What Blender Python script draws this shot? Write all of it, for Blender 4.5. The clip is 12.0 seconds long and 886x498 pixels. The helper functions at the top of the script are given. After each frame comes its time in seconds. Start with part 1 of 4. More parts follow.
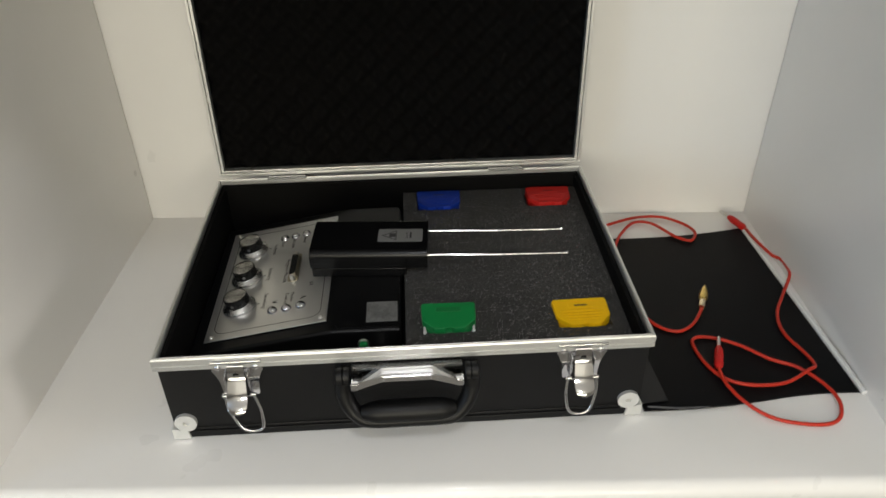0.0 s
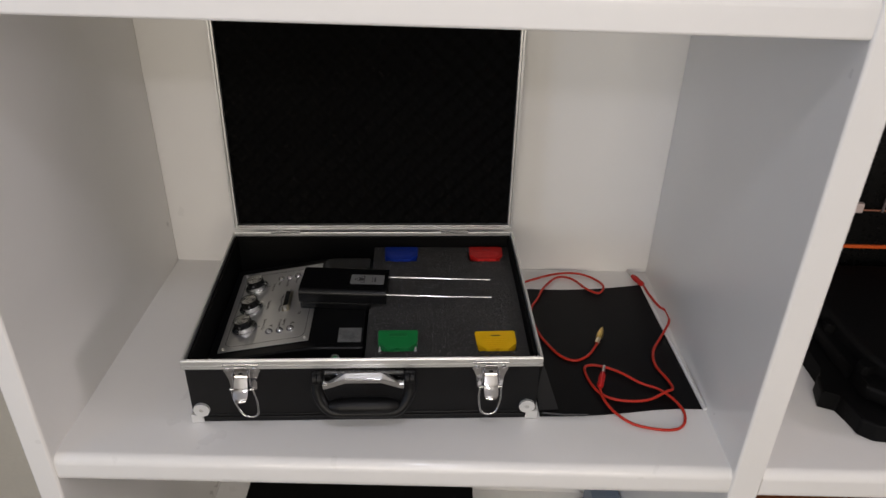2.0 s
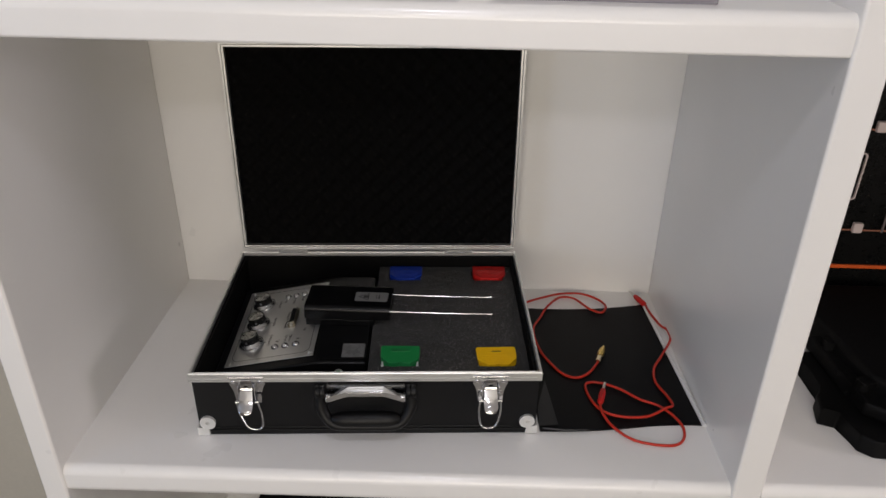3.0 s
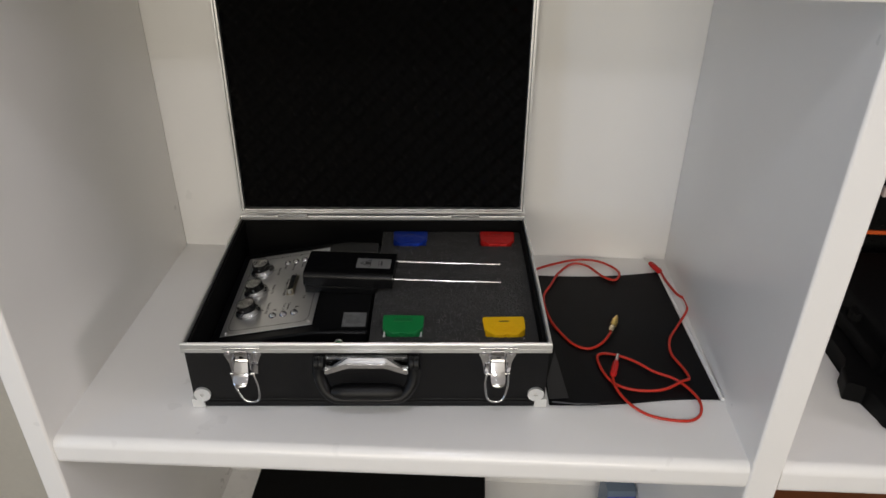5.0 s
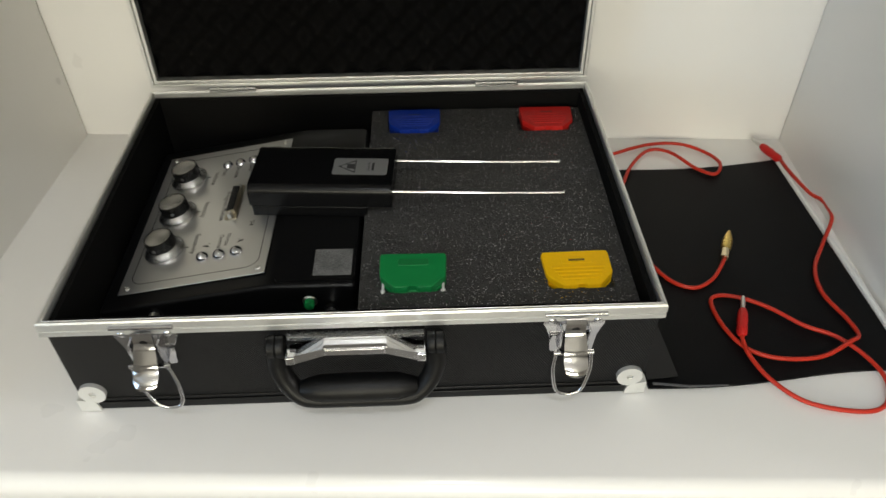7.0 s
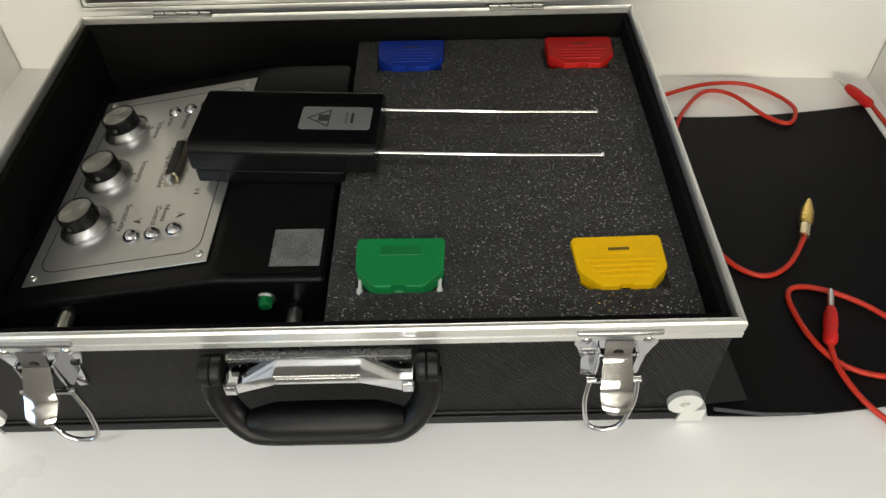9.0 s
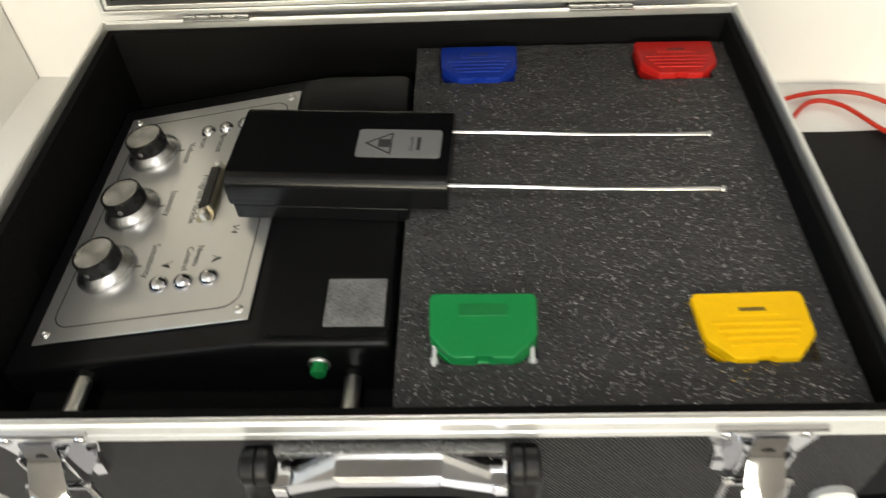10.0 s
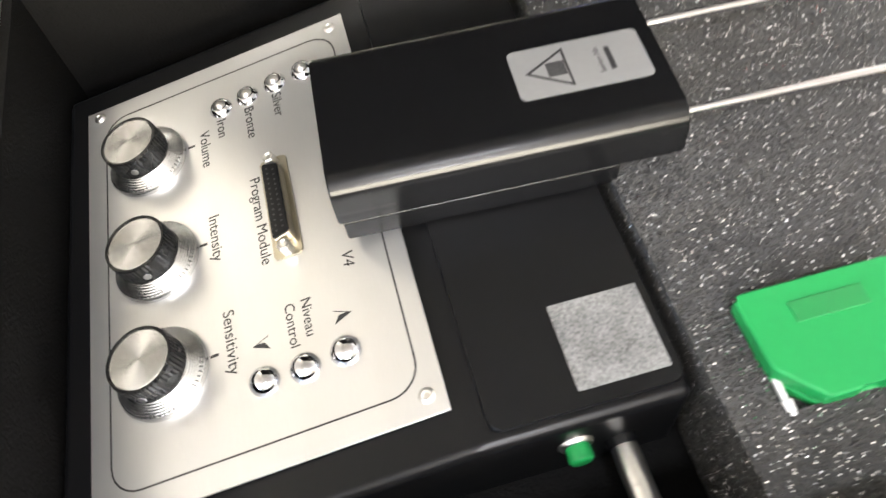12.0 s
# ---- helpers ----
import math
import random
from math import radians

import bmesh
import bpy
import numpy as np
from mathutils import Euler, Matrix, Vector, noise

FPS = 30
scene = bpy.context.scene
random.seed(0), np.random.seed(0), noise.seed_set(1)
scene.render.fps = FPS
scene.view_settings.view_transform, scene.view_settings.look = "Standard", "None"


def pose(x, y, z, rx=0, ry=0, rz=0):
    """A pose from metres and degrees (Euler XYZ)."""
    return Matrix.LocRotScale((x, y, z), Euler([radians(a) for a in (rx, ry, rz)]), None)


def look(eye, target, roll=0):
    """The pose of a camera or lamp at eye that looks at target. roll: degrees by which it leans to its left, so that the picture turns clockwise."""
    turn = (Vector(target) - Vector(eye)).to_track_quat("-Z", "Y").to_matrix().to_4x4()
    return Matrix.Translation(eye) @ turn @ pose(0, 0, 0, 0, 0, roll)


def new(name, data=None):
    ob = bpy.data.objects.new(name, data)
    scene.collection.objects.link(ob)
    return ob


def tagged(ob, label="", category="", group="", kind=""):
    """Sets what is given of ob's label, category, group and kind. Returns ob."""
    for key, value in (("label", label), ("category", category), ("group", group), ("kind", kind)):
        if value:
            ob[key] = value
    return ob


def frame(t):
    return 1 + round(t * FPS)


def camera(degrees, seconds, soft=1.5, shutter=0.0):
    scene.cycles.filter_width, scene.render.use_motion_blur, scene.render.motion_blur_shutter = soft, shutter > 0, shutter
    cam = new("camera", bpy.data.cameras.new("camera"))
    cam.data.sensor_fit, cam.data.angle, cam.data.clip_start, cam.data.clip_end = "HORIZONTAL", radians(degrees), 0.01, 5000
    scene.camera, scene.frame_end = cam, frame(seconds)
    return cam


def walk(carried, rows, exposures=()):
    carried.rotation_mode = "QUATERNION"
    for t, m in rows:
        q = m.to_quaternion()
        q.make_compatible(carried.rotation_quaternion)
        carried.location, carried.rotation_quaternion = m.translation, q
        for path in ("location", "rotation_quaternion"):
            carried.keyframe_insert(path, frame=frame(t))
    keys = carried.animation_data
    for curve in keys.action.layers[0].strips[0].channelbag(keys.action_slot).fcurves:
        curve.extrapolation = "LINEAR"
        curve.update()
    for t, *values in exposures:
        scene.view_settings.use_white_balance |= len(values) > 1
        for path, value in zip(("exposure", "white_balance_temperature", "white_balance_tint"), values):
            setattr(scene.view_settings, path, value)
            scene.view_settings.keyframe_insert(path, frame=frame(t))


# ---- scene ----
cam = camera(61.8, 12.0, shutter=0.4)
PATH = [
    (0, (0.056, 0.029, 0.596), (0.045, 1.671, -0.546), -0.8),
    (0.5, (0.062, 0.037, 0.642), (0.075, 1.675, -0.505), 0.7),
    (1, (0.061, -0.025, 0.711), (0.082, 1.616, -0.431), 0.2),
    (1.5, (0.085, -0.096, 0.755), (0.11, 1.596, -0.311), 1.2),
    (2, (0.124, -0.217, 0.752), (0.113, 1.5, -0.274), 1.4),
    (2.5, (0.142, -0.249, 0.748), (0.116, 1.509, -0.204), 1.1),
    (3, (0.144, -0.249, 0.748), (0.091, 1.508, -0.206), 0.8),
    (5, (0.15, -0.196, 0.722), (0.071, 1.51, -0.319), 0.5),
    (5.5, (0.143, -0.135, 0.687), (0.057, 1.52, -0.431), 0.3),
    (6, (0.12, -0.032, 0.619), (0.011, 1.559, -0.588), -1.3),
    (6.5, (0.087, 0.068, 0.576), (0.039, 1.613, -0.693), -1.1),
    (7, (0.095, 0.171, 0.53), (0.055, 1.658, -0.808), -0.4),
    (7.5, (0.103, 0.238, 0.49), (0.034, 1.656, -0.919), -1.4),
    (9.5, (0.105, 0.345, 0.436), (0.005, 1.689, -1.042), -1.5),
    (10, (0.064, 0.398, 0.411), (-0.086, 1.725, -1.078), -3.3),
    (10.5, (-0.005, 0.468, 0.385), (-0.058, 1.734, -1.161), -2.0),
    (11, (-0.04, 0.499, 0.363), (-0.014, 1.703, -1.234), -0.9),
    (11.5, (-0.056, 0.52, 0.349), (0.023, 1.683, -1.276), -1.5),
    (12, (-0.074, 0.545, 0.324), (-0.001, 1.616, -1.364), -9.2),
]
EXPOSURES = [
    (0.0, -0.02, 6400, 10), (0.5, -0.02, 6400, 10), (1.0, -0.03, 6350, 12), (1.5, -0.26, 6300, 15), (2.0, -0.48, 6250, 19), (2.5, -0.47, 6250, 19), (3.0, -0.50, 6250, 19),
    (5.0, -0.32, 6200, 16), (5.5, -0.21, 6230, 14), (6.0, -0.07, 6300, 11), (6.5, 0.0, 6400, 8), (7.0, 0.16, 6430, 8), (7.5, 0.30, 6430, 8), (9.5, 0.58, 6480, 8),
    (10.0, 1.02, 6580, 9), (10.5, 1.98, 6550, 10), (11.0, 2.54, 6430, 12), (11.5, 2.58, 6430, 14.5), (12.0, 2.56, 6350, 14.5),
]
walk(cam, [(t, look(eye, target, roll)) for t, eye, target, roll in PATH], EXPOSURES)

# ---------------------------------------------------------------- light
world = bpy.data.worlds.new("world")
scene.world = world
world.use_nodes = True
world.node_tree.nodes["Background"].inputs[0].default_value = (0.8, 0.85, 1.0, 1)
world.node_tree.nodes["Background"].inputs[1].default_value = 0.02


def area_lamp(name, eye, target, w, h, watts, colour):
    data = bpy.data.lights.new(name, "AREA")
    data.shape, data.size, data.size_y, data.energy, data.color = "RECTANGLE", w, h, watts, colour
    ob = new(name, data)
    ob.matrix_world = look(eye, target)
    return ob


# ceiling panels and side windows of the shop; behind the camera, an added fill
area_lamp("ceiling_lamp_front", (0.10, -0.40, 1.77), (0.10, -0.40, 0), 0.2, 0.2, 6.8, (0.93, 0.96, 1.0))
area_lamp("ceiling_lamp_rear", (0.10, -2.0, 1.77), (0.10, 0.5, 0), 0.24, 0.24, 14, (0.97, 0.97, 1.0))
area_lamp("fill_light_south", (0.2, -3.1, 0.75), (0.1, 0.9, 0.3), 2.4, 1.0, 68, (1.0, 0.93, 0.73))
area_lamp("window_light_right", (2.6, 0.0, 0.65), (0, 0.4, 0.2), 0.45, 0.45, 15, (1.0, 0.94, 0.90))
area_lamp("window_light_left", (-2.4, -1.3, 0.7), (0, 0.6, 0.3), 1.2, 1.3, 19, (0.52, 0.73, 1.0))


# ---------------------------------------------------------------- materials
def material(name, colour, rough=0.5, metal=0.0, var=0.08, scale=30.0, bump=0.0, bscale=300.0,
             rvar=0.08, spec=0.5, coat=0.0, stretch=(1, 1, 1), aniso=0.0, flakes=0.0):
    m = bpy.data.materials.new(name)
    m.use_nodes = True
    nt = m.node_tree
    bs = nt.nodes["Principled BSDF"]
    bs.inputs["Metallic"].default_value = metal
    bs.inputs["Specular IOR Level"].default_value = spec
    bs.inputs["Coat Weight"].default_value = coat
    bs.inputs["Coat Roughness"].default_value = 0.12
    tc = nt.nodes.new("ShaderNodeTexCoord")
    mp = nt.nodes.new("ShaderNodeMapping")
    mp.inputs["Scale"].default_value = stretch
    nt.links.new(tc.outputs["Object"], mp.inputs["Vector"])
    coarse = nt.nodes.new("ShaderNodeTexNoise")
    coarse.inputs["Scale"].default_value, coarse.inputs["Detail"].default_value = scale * 0.25, 4
    fine = nt.nodes.new("ShaderNodeTexNoise")
    fine.inputs["Scale"].default_value, fine.inputs["Detail"].default_value = scale * 6, 3
    for n in (coarse, fine):
        nt.links.new(mp.outputs["Vector"], n.inputs["Vector"])
    mix = nt.nodes.new("ShaderNodeMath")
    mix.operation = "MULTIPLY_ADD"
    mix.inputs[1].default_value = 0.5
    half = nt.nodes.new("ShaderNodeMath")
    half.operation = "MULTIPLY"
    half.inputs[1].default_value = 0.5
    nt.links.new(fine.outputs[0], half.inputs[0])
    nt.links.new(coarse.outputs[0], mix.inputs[0])
    nt.links.new(half.outputs[0], mix.inputs[2])
    ramp = nt.nodes.new("ShaderNodeMapRange")
    ramp.inputs["From Min"].default_value, ramp.inputs["From Max"].default_value = 0.3, 0.7
    ramp.inputs["To Min"].default_value, ramp.inputs["To Max"].default_value = 1 - var, 1 + var
    nt.links.new(mix.outputs[0], ramp.inputs["Value"])
    sc = nt.nodes.new("ShaderNodeVectorMath")
    sc.operation = "SCALE"
    sc.inputs[0].default_value = colour
    nt.links.new(ramp.outputs[0], sc.inputs["Scale"])
    nt.links.new(sc.outputs[0], bs.inputs["Base Color"])
    rr = nt.nodes.new("ShaderNodeMapRange")
    rr.inputs["From Min"].default_value, rr.inputs["From Max"].default_value = 0.3, 0.7
    rr.inputs["To Min"].default_value, rr.inputs["To Max"].default_value = max(0.02, rough - rvar), min(1, rough + rvar)
    nt.links.new(mix.outputs[0], rr.inputs["Value"])
    nt.links.new(rr.outputs[0], bs.inputs["Roughness"])
    if bump > 0:
        bn = nt.nodes.new("ShaderNodeTexNoise")
        bn.inputs["Scale"].default_value, bn.inputs["Detail"].default_value = bscale, 3
        nt.links.new(mp.outputs["Vector"], bn.inputs["Vector"])
        bp = nt.nodes.new("ShaderNodeBump")
        bp.inputs["Strength"].default_value, bp.inputs["Distance"].default_value = bump, 0.001
        nt.links.new(bn.outputs[0], bp.inputs["Height"])
        nt.links.new(bp.outputs[0], bs.inputs["Normal"])
    if aniso:
        bs.inputs["Anisotropic"].default_value = aniso
        tg = nt.nodes.new("ShaderNodeTangent")
        tg.direction_type, tg.axis = "RADIAL", "Z"
        nt.links.new(tg.outputs[0], bs.inputs["Tangent"])
        # fine turning grooves about the middle of the part
        mid = nt.nodes.new("ShaderNodeVectorMath")
        mid.operation = "SUBTRACT"
        mid.inputs[1].default_value = (0.5, 0.5, 0.5)
        nt.links.new(tc.outputs["Generated"], mid.inputs[0])
        wv = nt.nodes.new("ShaderNodeTexWave")
        wv.wave_type, wv.rings_direction = "RINGS", "Z"
        wv.inputs["Scale"].default_value = 14
        nt.links.new(mid.outputs[0], wv.inputs["Vector"])
        bp = nt.nodes.new("ShaderNodeBump")
        bp.inputs["Strength"].default_value, bp.inputs["Distance"].default_value = 0.5, 0.0002
        nt.links.new(wv.outputs[0], bp.inputs["Height"])
        nt.links.new(bp.outputs[0], bs.inputs["Normal"])
    return m


def foam_material(name, colour, cell, sparkle):
    """Open-cell foam: dark, with small shiny cell walls turned every way."""
    m = bpy.data.materials.new(name)
    m.use_nodes = True
    nt = m.node_tree
    bs = nt.nodes["Principled BSDF"]
    tc = nt.nodes.new("ShaderNodeTexCoord")
    vor = nt.nodes.new("ShaderNodeTexVoronoi")
    vor.inputs["Scale"].default_value = cell
    nz = nt.nodes.new("ShaderNodeTexNoise")
    nz.inputs["Scale"].default_value, nz.inputs["Detail"].default_value = 60, 5
    warp = nt.nodes.new("ShaderNodeMapping")
    warp.inputs["Scale"].default_value = (0.62, 1.15, 1.0)
    nt.links.new(tc.outputs["Object"], warp.inputs["Vector"])
    nt.links.new(warp.outputs["Vector"], vor.inputs["Vector"])
    nt.links.new(tc.outputs["Object"], nz.inputs["Vector"])
    ramp = nt.nodes.new("ShaderNodeMapRange")
    ramp.inputs["To Min"].default_value, ramp.inputs["To Max"].default_value = 0.55, 1.5
    nt.links.new(nz.outputs[0], ramp.inputs["Value"])
    sc = nt.nodes.new("ShaderNodeVectorMath")
    sc.operation = "SCALE"
    sc.inputs[0].default_value = colour
    nt.links.new(ramp.outputs[0], sc.inputs["Scale"])
    nt.links.new(sc.outputs[0], bs.inputs["Base Color"])
    sep = nt.nodes.new("ShaderNodeSeparateColor")
    nt.links.new(vor.outputs["Color"], sep.inputs[0])
    # a few cells in a hundred are smooth and mirror the lamps
    gate = nt.nodes.new("ShaderNodeMapRange")
    gate.inputs["From Min"].default_value, gate.inputs["From Max"].default_value = 1 - sparkle, 1 - sparkle * 0.6
    gate.inputs["To Min"].default_value, gate.inputs["To Max"].default_value = 0.85, 0.18
    nt.links.new(sep.outputs[2], gate.inputs["Value"])
    nt.links.new(gate.outputs[0], bs.inputs["Roughness"])
    tilt = nt.nodes.new("ShaderNodeVectorMath")
    tilt.operation = "SUBTRACT"
    tilt.inputs[1].default_value = (0.5, 0.5, 0.5)
    nt.links.new(vor.outputs["Color"], tilt.inputs[0])
    grow = nt.nodes.new("ShaderNodeVectorMath")
    grow.operation = "SCALE"
    grow.inputs["Scale"].default_value = 1.5
    nt.links.new(tilt.outputs[0], grow.inputs[0])
    geo = nt.nodes.new("ShaderNodeNewGeometry")
    add = nt.nodes.new("ShaderNodeVectorMath")
    nt.links.new(geo.outputs["Normal"], add.inputs[0])
    nt.links.new(grow.outputs[0], add.inputs[1])
    nrm = nt.nodes.new("ShaderNodeVectorMath")
    nrm.operation = "NORMALIZE"
    nt.links.new(add.outputs[0], nrm.inputs[0])
    nt.links.new(nrm.outputs[0], bs.inputs["Normal"])
    bs.inputs["Specular IOR Level"].default_value = 0.6
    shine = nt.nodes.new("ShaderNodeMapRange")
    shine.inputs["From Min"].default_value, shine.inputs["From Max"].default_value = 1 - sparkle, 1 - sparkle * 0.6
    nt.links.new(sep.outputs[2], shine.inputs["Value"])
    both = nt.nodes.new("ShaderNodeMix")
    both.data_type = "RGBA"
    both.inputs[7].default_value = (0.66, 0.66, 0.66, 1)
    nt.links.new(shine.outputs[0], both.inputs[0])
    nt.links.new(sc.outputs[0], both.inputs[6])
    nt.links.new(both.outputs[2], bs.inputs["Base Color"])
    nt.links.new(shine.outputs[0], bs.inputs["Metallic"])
    return m


def carbon_material(name):
    """Black laminate with a fine diagonal woven relief."""
    m = material(name, (0.0044, 0.0043, 0.0047), 0.45, var=0.15, scale=40, spec=0.25)
    nt = m.node_tree
    bs = nt.nodes["Principled BSDF"]
    tc = nt.nodes.new("ShaderNodeTexCoord")
    mp = nt.nodes.new("ShaderNodeMapping")
    mp.inputs["Rotation"].default_value = (0, radians(35), 0)
    nt.links.new(tc.outputs["Object"], mp.inputs["Vector"])
    wv = nt.nodes.new("ShaderNodeTexWave")
    wv.inputs["Scale"].default_value, wv.inputs["Distortion"].default_value = 170, 0.2
    nt.links.new(mp.outputs["Vector"], wv.inputs["Vector"])
    bp = nt.nodes.new("ShaderNodeBump")
    bp.inputs["Strength"].default_value, bp.inputs["Distance"].default_value = 0.9, 0.0006
    nt.links.new(wv.outputs[0], bp.inputs["Height"])
    nt.links.new(bp.outputs[0], bs.inputs["Normal"])
    return m


WHITE = material("white_lacquer", (0.825, 0.81, 0.785), 0.30, var=0.012, scale=3, rvar=0.04, coat=0.35)
WALLPAINT = material("wall_paint", (0.62, 0.60, 0.56), 0.8, var=0.03, scale=8, bump=0.05)
FLOORTILE = material("floor_tile", (0.13, 0.12, 0.11), 0.35, var=0.08, scale=4)
ALU = material("brushed_aluminium", (0.76, 0.76, 0.74), 0.38, 0.85, var=0.06, scale=60, bump=0.05, bscale=500)
CHROME = material("chrome", (0.54, 0.54, 0.56), 0.09, 1.0, var=0.05, scale=60, rvar=0.05, bump=0.04, bscale=120)
KNURL = material("knurled_chrome", (0.13, 0.13, 0.13), 0.24, 1.0, var=0.3, scale=150, bump=1.0, bscale=700)
ZINC = material("zinc_plate", (0.74, 0.74, 0.72), 0.36, 0.6, var=0.03, scale=80)
LAMINATE = carbon_material("black_laminate")
BLACK = material("black_plastic", (0.0050, 0.0050, 0.0052), 0.31, spec=0.20, var=0.06, scale=30, bump=0.006, bscale=900, rvar=0.02)
SATIN = material("black_painted_metal", (0.0040, 0.0040, 0.0043), 0.25, spec=0.26, var=0.04, scale=20, bump=0.02, bscale=1500, rvar=0.02)
RUBBER = material("black_rubber", (0.003, 0.003, 0.0032), 0.42, spec=0.24, var=0.15, scale=50, bump=0.1, bscale=800)
DULLBLACK = material("dull_black_plastic", (0.0022, 0.0022, 0.0024), 0.6, spec=0.12, var=0.2, scale=40, bump=0.2, bscale=500)
GLOSSBLACK = material("glossy_black_plastic", (0.005, 0.005, 0.005), 0.28, spec=0.25, var=0.1, scale=30)
LINING = material("black_foam_lining", (0.0050, 0.0049, 0.0047), 0.9, var=0.25, scale=80, bump=0.6, bscale=700, spec=0.07)
EGG = material("black_profiled_foam", (0.0026, 0.0024, 0.0024), 0.85, var=0.3, scale=60, bump=0.5, bscale=900, spec=0.08)
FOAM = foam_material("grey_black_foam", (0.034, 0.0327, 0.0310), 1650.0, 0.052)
PANEL = material("brushed_panel", (0.70, 0.70, 0.69), 0.36, 0.90, var=0.025, scale=25, stretch=(18, 1, 1), bump=0.004, bscale=120, rvar=0.03)
SPUN = material("spun_aluminium", (0.60, 0.60, 0.59), 0.25, 1.0, var=0.015, scale=8, rvar=0.02, aniso=0.75)
PRINT = material("black_print", (0.02, 0.02, 0.02), 0.5, var=0.05)
GOLD = material("gold_plate", (0.78, 0.66, 0.44), 0.25, 1.0, var=0.08, scale=60)
PALEGOLD = material("pale_plated_metal", (0.50, 0.46, 0.36), 0.34, 1.0, var=0.08, scale=60)
HINGE = material("dull_plated_steel", (0.36, 0.36, 0.36), 0.32, 1.0, var=0.1, scale=80)
BRASS = material("brass", (0.72, 0.52, 0.16), 0.28, 1.0, var=0.1, scale=80)
STEEL = material("steel", (0.70, 0.69, 0.66), 0.33, 1.0, var=0.06, scale=80)
REDCABLE = material("red_cable", (0.46, 0.026, 0.011), 0.42, spec=0.3, var=0.08, scale=60)
REDPLASTIC = material("red_plastic", (0.50, 0.014, 0.011), 0.42, spec=0.28, var=0.06, scale=60, bump=0.05)
GREENPLASTIC = material("green_plastic", (0.009, 0.225, 0.055), 0.42, spec=0.32, var=0.06, scale=60, bump=0.05)
GREENDARK = material("dark_green_label", (0.006, 0.17, 0.04), 0.45, var=0.06, scale=60)
BLUEPLASTIC = material("blue_plastic", (0.006, 0.032, 0.30), 0.40, spec=0.16, var=0.06, scale=60, bump=0.05)
YELLOWPLASTIC = material("yellow_plastic", (0.95, 0.55, 0.004), 0.48, spec=0.14, var=0.06, scale=60, bump=0.05)
WHITEPLASTIC = material("white_plastic", (0.72, 0.72, 0.70), 0.4, var=0.04, scale=60)
STICKER = material("silver_sticker", (0.36, 0.36, 0.355), 0.38, 0.6, var=0.05, scale=60)
CODEGREY = material("printed_code_area", (0.20, 0.20, 0.195), 0.40, 0.2, var=0.75, scale=150)
DARKCODE = material("dark_printed_patch", (0.045, 0.045, 0.045), 0.45, 0.1, var=0.6, scale=220)
FOLDER = material("black_folder_cover", (0.0034, 0.0034, 0.0038), 0.45, spec=0.10, var=0.15, scale=20, bump=0.35, bscale=700)
ORANGE = material("orange_strap", (0.66, 0.10, 0.010), 0.5, var=0.1, scale=40)
CORD = material("brown_cord", (0.30, 0.12, 0.07), 0.6, var=0.15, scale=80)
PALEPINK = material("pale_clip", (0.62, 0.52, 0.50), 0.4, var=0.05)
DULLSTRIP = material("grey_strip", (0.16, 0.13, 0.13), 0.5, var=0.1)
NAVYBOX = material("grey_blue_carton", (0.12, 0.16, 0.21), 0.45, var=0.12, scale=60)
BLUEPRINT = material("blue_print", (0.03, 0.06, 0.42), 0.45, var=0.05)
CARDBOARD = material("brown_wood", (0.22, 0.075, 0.025), 0.5, var=0.25, scale=20, stretch=(1, 6, 6))
GREYVIOLET = material("grey_violet", (0.20, 0.185, 0.21), 0.5, var=0.06)
BEIGE = material("beige_panel", (0.42, 0.39, 0.33), 0.5, var=0.05)


FILM = material("dull_clear_film", (0.013, 0.013, 0.014), 0.36, spec=0.3, var=0.1, scale=30)
SLEEVE = material("sleeve_plastic", (0.09, 0.09, 0.095), 0.3, var=0.1, scale=60)
OCHRE = material("dark_ochre_print", (0.16, 0.09, 0.01), 0.5)
NAVY = material("dark_blue_print", (0.006, 0.016, 0.12), 0.5)
MAROON = material("dark_red_print", (0.16, 0.008, 0.008), 0.5)


# ---------------------------------------------------------------- mesh helpers
BASE = {}


def thing(name, base, label, category, group="", world=None):
    """An Empty at the thing's base. base is given in the space in which its parts are drawn; world carries that space."""
    ob = new(name)
    ob.empty_display_size = 0.02
    space = world or Matrix.Identity(4)
    ob.matrix_world = space @ Matrix.Translation(base)
    BASE[ob] = Vector(base)
    return tagged(ob, label, category, group)


def finish(bm, smooth):
    bmesh.ops.recalc_face_normals(bm, faces=bm.faces)
    for f in bm.faces:
        f.smooth = smooth


def shade(me):
    """Smooth shading in which broad flat faces stay flat and only the narrow edge faces bend the light."""
    limit = math.cos(radians(50))
    around = [[] for _ in me.vertices]
    for f in me.polygons:
        for v in f.vertices:
            around[v].append((f.normal.copy(), f.area))
    bent = []
    for f in me.polygons:
        for v in f.vertices:
            n = Vector()
            for other, size in around[v]:
                if other.dot(f.normal) > limit:
                    n += other * size
            bent.append(n.normalized() if n.length > 0 else f.normal.copy())
    me.normals_split_custom_set(bent)


def part(name, bm, mat, parent, label="", smooth=True):
    """Links a bmesh as one mesh object under a thing or a part."""
    base = BASE[parent]
    bm.verts.ensure_lookup_table()
    for v in bm.verts:
        v.co -= base
    finish(bm, smooth)
    me = bpy.data.meshes.new(name)
    bm.to_mesh(me)
    bm.free()
    me.materials.append(mat)
    if smooth:
        shade(me)
    ob = new(name, me)
    ob.parent = parent
    BASE[ob] = base
    if label:
        tagged(ob, label)
    return ob


